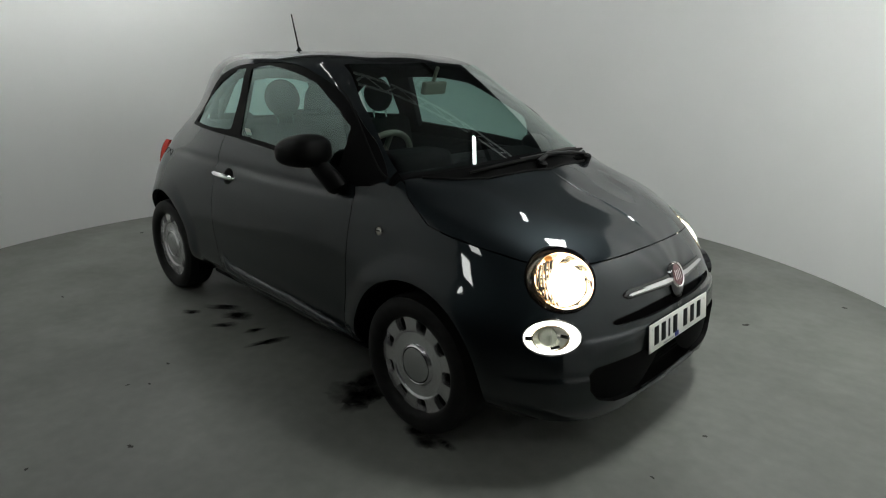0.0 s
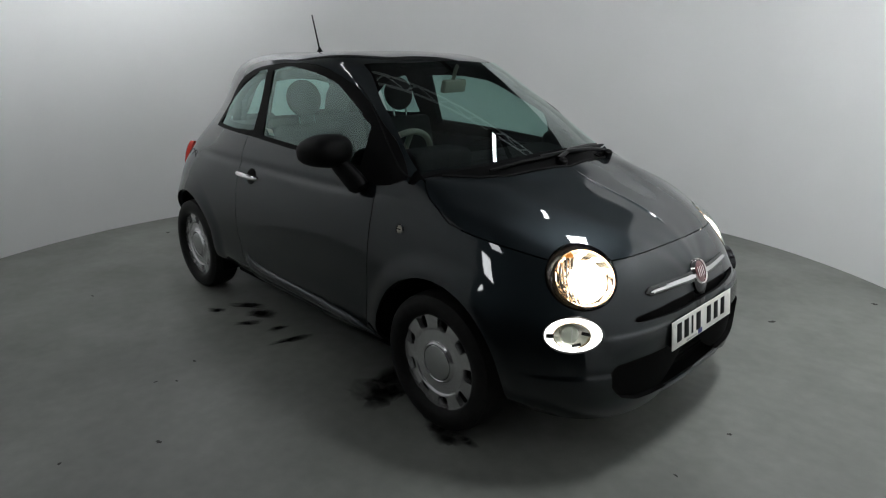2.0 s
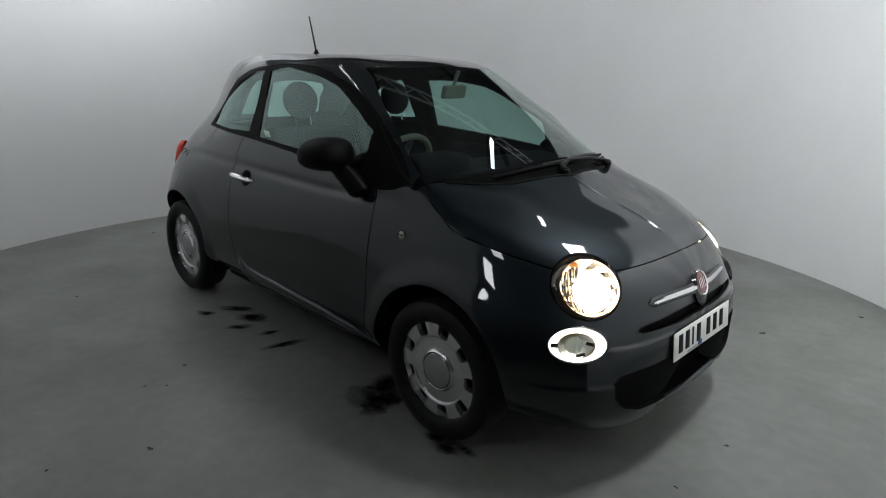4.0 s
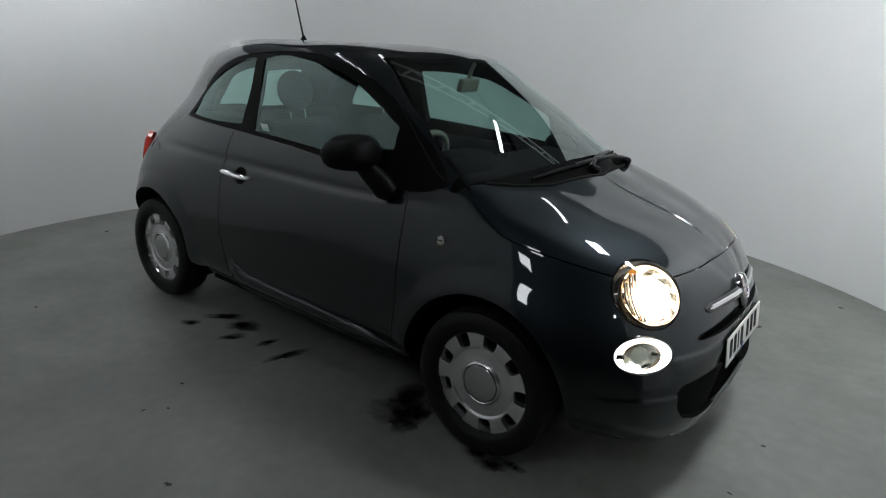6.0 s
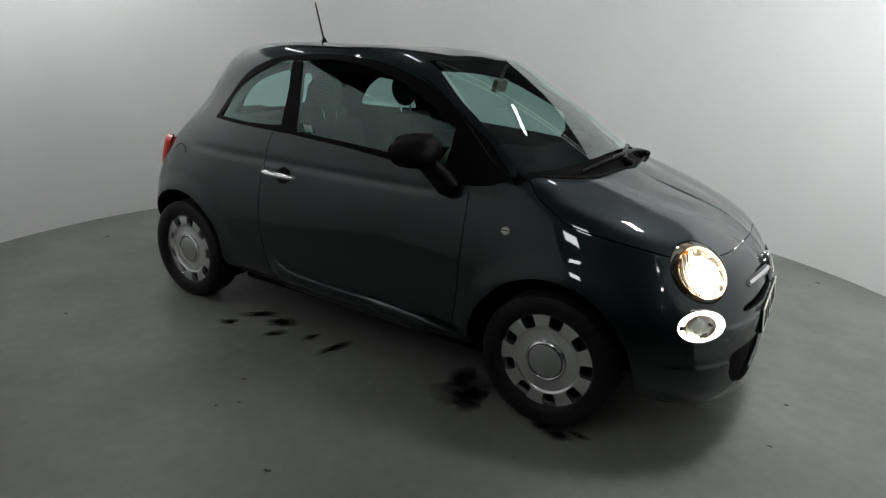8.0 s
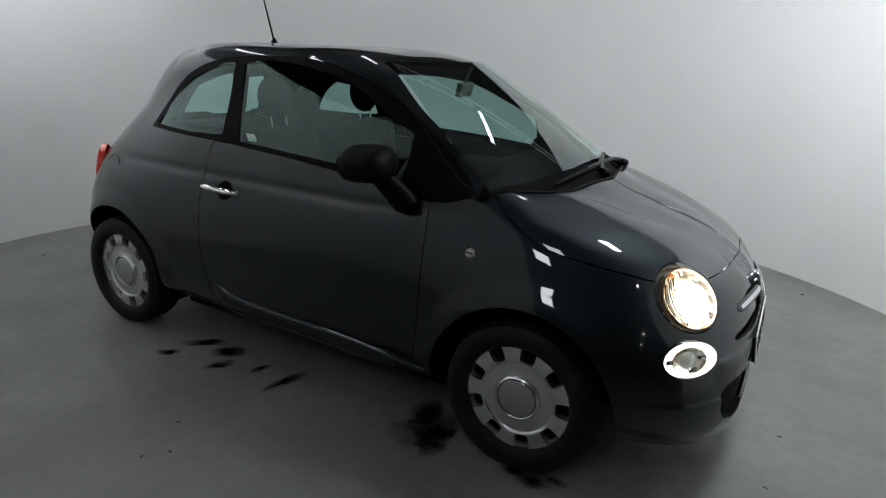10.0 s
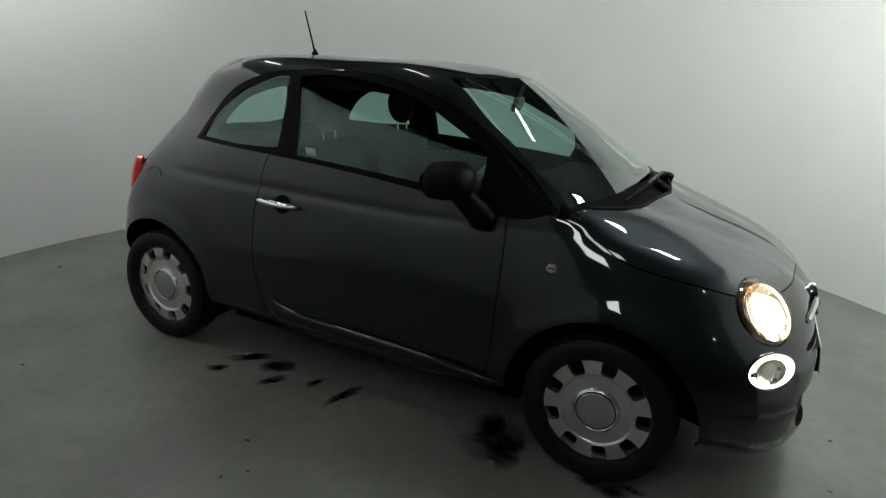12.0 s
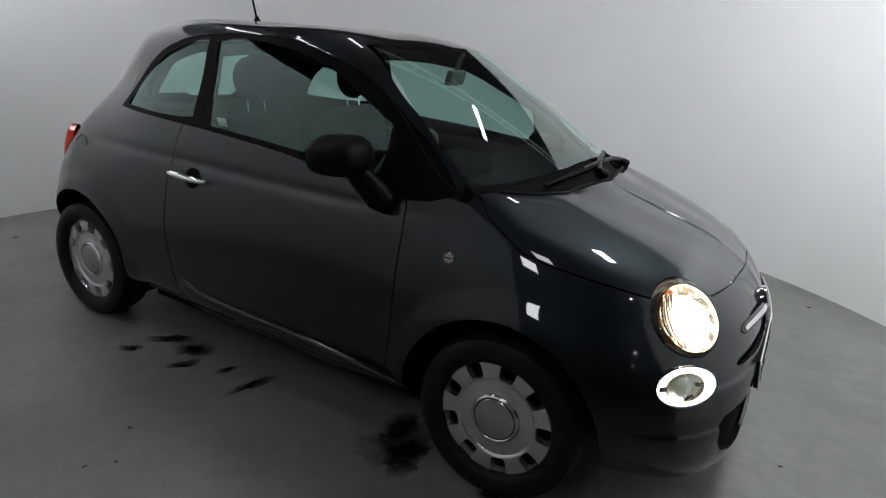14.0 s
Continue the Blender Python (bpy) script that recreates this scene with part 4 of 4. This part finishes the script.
# wipers
w1 = part("wiper_arm", tube(bmesh.new(), [(1.145, .40, 0.995), (1.128, .39, 1.025), (1.122, .28, 1.042), (1.125, .10, 1.050), (1.122, -.12, 1.046)], [.013, .012, .010, .009, .007], 8), WIPER_BLACK, car, "black wiper arm")
part("wiper_blade", tube(bmesh.new(), [(1.115, .16, 1.042), (1.128, -.05, 1.044), (1.115, -.20, 1.036), (1.088, -.41, 1.016)], [.005, .009, .009, .005], 8), RUBBER, w1, "black wiper blade")
w2 = part("wiper_arm", tube(bmesh.new(), [(1.175, -.02, 1.008), (1.16, -.03, 1.032), (1.11, .12, 1.052), (1.05, .36, 1.044), (1.0, .52, 1.03)], [.013, .012, .010, .009, .007], 8), WIPER_BLACK, car, "black wiper arm")
part("wiper_blade", tube(bmesh.new(), [(1.10, .20, 1.044), (1.06, .36, 1.034), (1.005, .55, 1.020), (.98, .62, 1.016)], [.005, .009, .009, .005], 8), RUBBER, w2, "black wiper blade")
for w_, c in ((w1, (1.145, .40, 1.006)), (w2, (1.175, -.02, 1.014))):
    part("wiper_pivot", lathe(bmesh.new(), [(.022, -.02), (.022, .014), (.015, .022), (0, .024)], on_face(c, (.3, 0, .95)), 20), BLACK, w_)


def skin_z(x, y):
    """Height of the body's top surface over a place."""
    k = np.argmin((V0[:, 0] - x) ** 2 + (V0[:, 1] - abs(y)) ** 2 + 4 * (V0[:, 2] < .9))
    return float(V0[k, 2])


def seal_path():
    ys = np.linspace(0, .60, 24)
    xs = np.interp(ys, [0, .19, .37, .48, .56, .66, .9], [1.205, 1.18, 1.148, 1.10, 1.035, .955, .80])
    return [(float(x), float(y), skin_z(x, y) + .002) for x, y in zip(xs, ys)]


sides("bonnet_seal", lambda: tube(bmesh.new(), seal_path(), .006, 8), RUBBER, car, "black rubber seal along the scuttle")
for k in range(9):
    y = .36 + .018 * k
    x = float(np.interp(y, [.37, .48, .56], [1.125, 1.078, 1.015])) - .012
    part("cowl_vent", box(bmesh.new(), x, y, skin_z(x, y) - .008, .045, .006, .006, .001, pose(0, 0, 0, 0, 18, 0)), UNDER, car, "narrow slot in the scuttle panel")

# drip moulding along the windscreen pillar


def moulding():
    p = np.array([(.10, .506, 1.425), (.342, .529, 1.356), (.562, .592, 1.235), (.786, .664, 1.053), (.878, .686, 1.003), (.905, .688, .998)])
    t = np.r_[0, np.cumsum(np.linalg.norm(np.diff(p, axis=0), axis=1))]
    return tube(bmesh.new(), spline(t, p, np.linspace(0, t[-1], 30)).tolist(), .0035, 8)


sides("pillar_moulding", moulding, RUBBER, car, "thin black pillar moulding")

# ---- cabin ----
SEAT = material("seat_cloth", (0.010, 0.0105, 0.012), 0.9, spec=0.05)
IVORY = material("ivory_plastic", (0.17, 0.165, 0.13), 0.6)


def soft_box(bm, c, s, turn=None, bev=.05):
    return box(bm, *c, *s, bev, turn, 4)


def seat(y):
    base = part("front_seat", soft_box(bmesh.new(), (-.08, y, .50), (.50, .48, .16)), SEAT, car, "dark cloth front seat")
    part("seat_back", soft_box(bmesh.new(), (-.335, y, .80), (.13, .46, .60), pose(0, 0, 0, 0, -12, 0), .06), SEAT, base, "dark cloth seat back")
    hr = bmesh.new()
    bmesh.ops.create_uvsphere(hr, u_segments=28, v_segments=16, radius=1)
    for v in hr.verts:
        v.co = Vector((v.co.x * .055, v.co.y * .110, v.co.z * .105))
    bmesh.ops.transform(hr, matrix=pose(-.405, y, 1.235, 0, -10, 0), verts=hr.verts)
    part("headrest", hr, SEAT, base, "round dark headrest")
    for q in (-.05, .05):
        part("headrest_post", tube(bmesh.new(), [(-.385, y + q, 1.08), (-.40, y + q, 1.18)], .006, 8), CHROME, base)
    part("seat_rail", box(bmesh.new(), -.08, y, .34, .44, .38, .20, .01), UNDER, base)


seat(-.355)
seat(.355)
rear_bench = part("rear_bench", soft_box(bmesh.new(), (-.80, 0, .52), (.44, 1.10, .18)), SEAT, car, "dark cloth rear bench")
part("bench_back", soft_box(bmesh.new(), (-1.04, 0, .81), (.12, 1.10, .52), pose(0, 0, 0, 0, -14, 0), .05), SEAT, rear_bench, "dark cloth bench back")
for y in (-.29, .29):
    part("rear_headrest", soft_box(bmesh.new(), (-1.12, y, 1.065), (.07, .26, .07), None, .03), SEAT, rear_bench, "low dark rear headrest")
bm = bmesh.new()
soft_box(bm, (.82, 0, .88), (.52, 1.24, .20), pose(0, 0, 0, 0, 6, 0), .06)
part("dashboard", bm, CABIN, car, "dark dashboard")
bm = bmesh.new()
soft_box(bm, (.68, -.36, .995), (.20, .38, .13), None, .05)
part("instrument_hood", bm, CABIN, car, "rounded instrument hood")
SW = pose(.455, -.36, .965, 0, 0, 0) @ pose(0, 0, 0, 0, -62, 0)
sw = part("steering_wheel", lathe(bmesh.new(), [(.182 + .015 * math.cos(a_), .015 * math.sin(a_)) for a_ in (2 * math.pi * k / 12 for k in range(12))], SW, 48, True), IVORY, car, "ivory steering wheel")
part("wheel_boss", lathe(bmesh.new(), [(.085, -.03), (.085, .0), (.07, .015), (0, .02)], SW, 32), IVORY, sw, "ivory steering wheel boss")
for a_ in (0, 2.1, -2.1):
    part("wheel_spoke", tube(bmesh.new(), [SW @ Vector((.06 * math.cos(a_), .06 * math.sin(a_), 0)), SW @ Vector((.18 * math.cos(a_), .18 * math.sin(a_), 0))], .014, 8), IVORY, sw)
part("steering_column", tube(bmesh.new(), [SW @ Vector((0, 0, -.02)), SW @ Vector((0, 0, -.30))], .035, 12), CABIN, sw)
im = part("interior_mirror", box(bmesh.new(), .452, .01, 1.322, .03, .20, .065, .012, pose(0, 0, 0, 0, 12, 12), 3), IVORY, car, "pale interior mirror")
part("mirror_stalk", tube(bmesh.new(), [(.455, 0, 1.345), (.475, 0, 1.40), (.49, 0, 1.425)], .010, 8), IVORY, im)


def pillar_lining():
    """A thick padded panel inside the rear pillar, its front edge raked like the quarter glass."""
    outline = [(-1.065, 1.08), (-.985, 1.20), (-.86, 1.315), (-.87, 1.36), (-1.10, 1.33), (-1.24, 1.20), (-1.27, 1.06), (-1.20, 1.0), (-1.08, 1.0)]
    bm = bmesh.new()
    rows = [[bm.verts.new((x, y - .22 * (-.95 - x) * (x < -.95) - .35 * max(0, z - 1.2), z)) for x, z in outline] for y in (.455, .415)]
    for k in range(len(outline)):
        j = (k + 1) % len(outline)
        bm.faces.new((rows[0][k], rows[0][j], rows[1][j], rows[1][k]))
    bm.faces.new(rows[0])
    bm.faces.new(rows[1][::-1])
    return bm


part("belt_pillar", box(bmesh.new(), -.345, .585, 1.20, .10, .05, .36, .02, pose(0, 0, 0, 14, -4, 0)), CABIN, car, "dark belt pillar beside the far seat")
sides("pillar_lining", pillar_lining, CABIN, car, "dark padded lining of the rear pillar")
part("window_sticker", box(bmesh.new(), -.262, -.6595, 1.078, .052, .0015, .036, .0005, pose(0, 0, 0, 18, 0, 0)), material("sticker", (0.55, 0.62, 0.55), 0.5), car, "small pale sticker on the door glass")
sides("door_card", lambda: soft_box(bmesh.new(), (.12, .66, .72), (1.1, .05, .5), None, .02), CABIN, car, "dark door lining")

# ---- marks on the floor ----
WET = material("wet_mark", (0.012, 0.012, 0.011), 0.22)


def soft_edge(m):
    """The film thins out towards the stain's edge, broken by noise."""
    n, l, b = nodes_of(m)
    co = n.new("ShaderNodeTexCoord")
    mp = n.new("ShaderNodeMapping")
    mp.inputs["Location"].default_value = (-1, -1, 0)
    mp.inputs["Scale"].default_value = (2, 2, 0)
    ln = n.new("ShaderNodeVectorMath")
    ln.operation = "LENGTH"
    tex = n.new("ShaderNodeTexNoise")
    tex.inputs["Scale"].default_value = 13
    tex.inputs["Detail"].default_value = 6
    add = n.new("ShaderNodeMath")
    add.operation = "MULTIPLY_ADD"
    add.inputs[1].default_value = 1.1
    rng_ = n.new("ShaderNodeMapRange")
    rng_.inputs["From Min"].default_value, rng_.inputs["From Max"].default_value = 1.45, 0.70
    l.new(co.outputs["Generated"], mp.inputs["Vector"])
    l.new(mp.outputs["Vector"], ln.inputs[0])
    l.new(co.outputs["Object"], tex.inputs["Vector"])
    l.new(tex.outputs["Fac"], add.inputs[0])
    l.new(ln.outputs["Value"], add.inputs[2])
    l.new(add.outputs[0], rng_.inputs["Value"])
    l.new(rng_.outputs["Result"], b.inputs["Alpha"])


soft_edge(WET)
GRIT = material("grit", (0.03, 0.028, 0.025), 0.9)
rng = random.Random(4)


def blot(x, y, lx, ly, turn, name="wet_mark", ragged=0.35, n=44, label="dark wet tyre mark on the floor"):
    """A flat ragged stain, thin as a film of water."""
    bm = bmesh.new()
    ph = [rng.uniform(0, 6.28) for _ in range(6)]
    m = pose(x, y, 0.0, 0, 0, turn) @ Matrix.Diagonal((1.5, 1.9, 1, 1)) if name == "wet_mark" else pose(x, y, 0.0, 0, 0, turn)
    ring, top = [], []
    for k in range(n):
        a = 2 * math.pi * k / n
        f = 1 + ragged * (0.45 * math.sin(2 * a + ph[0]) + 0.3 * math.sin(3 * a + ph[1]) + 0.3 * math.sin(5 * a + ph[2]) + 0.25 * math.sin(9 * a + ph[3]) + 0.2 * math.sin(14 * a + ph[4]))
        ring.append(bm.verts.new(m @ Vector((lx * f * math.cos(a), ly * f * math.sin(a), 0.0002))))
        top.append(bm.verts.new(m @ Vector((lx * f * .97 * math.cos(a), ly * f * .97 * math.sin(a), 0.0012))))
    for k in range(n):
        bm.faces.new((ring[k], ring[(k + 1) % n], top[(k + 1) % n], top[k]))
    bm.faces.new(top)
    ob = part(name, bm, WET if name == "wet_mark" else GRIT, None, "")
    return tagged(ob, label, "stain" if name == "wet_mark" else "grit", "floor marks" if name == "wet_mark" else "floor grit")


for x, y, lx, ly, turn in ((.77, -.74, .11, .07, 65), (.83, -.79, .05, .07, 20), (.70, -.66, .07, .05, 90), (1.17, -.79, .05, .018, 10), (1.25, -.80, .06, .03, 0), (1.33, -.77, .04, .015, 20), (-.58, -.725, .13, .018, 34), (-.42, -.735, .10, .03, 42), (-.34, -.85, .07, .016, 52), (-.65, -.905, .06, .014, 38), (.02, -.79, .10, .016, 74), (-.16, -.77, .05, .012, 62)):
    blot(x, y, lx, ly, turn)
for x, y, r in ((.475, -1.658, .014), (-.10, -1.272, .010), (.357, -1.98, .008), (2.0, -.368, .009), (1.741, 1.347, .02), (2.087, 2.092, .016), (.039, -1.415, .008), (-.02, -1.49, .009), (-1.42, -1.376, .012), (2.03, .037, .011), (-2.59, -.455, .02)):
    blot(x, y, r, r * .6, rng.uniform(0, 180), "grit_speck", 0.5, 14, "small dark speck of grit on the floor")
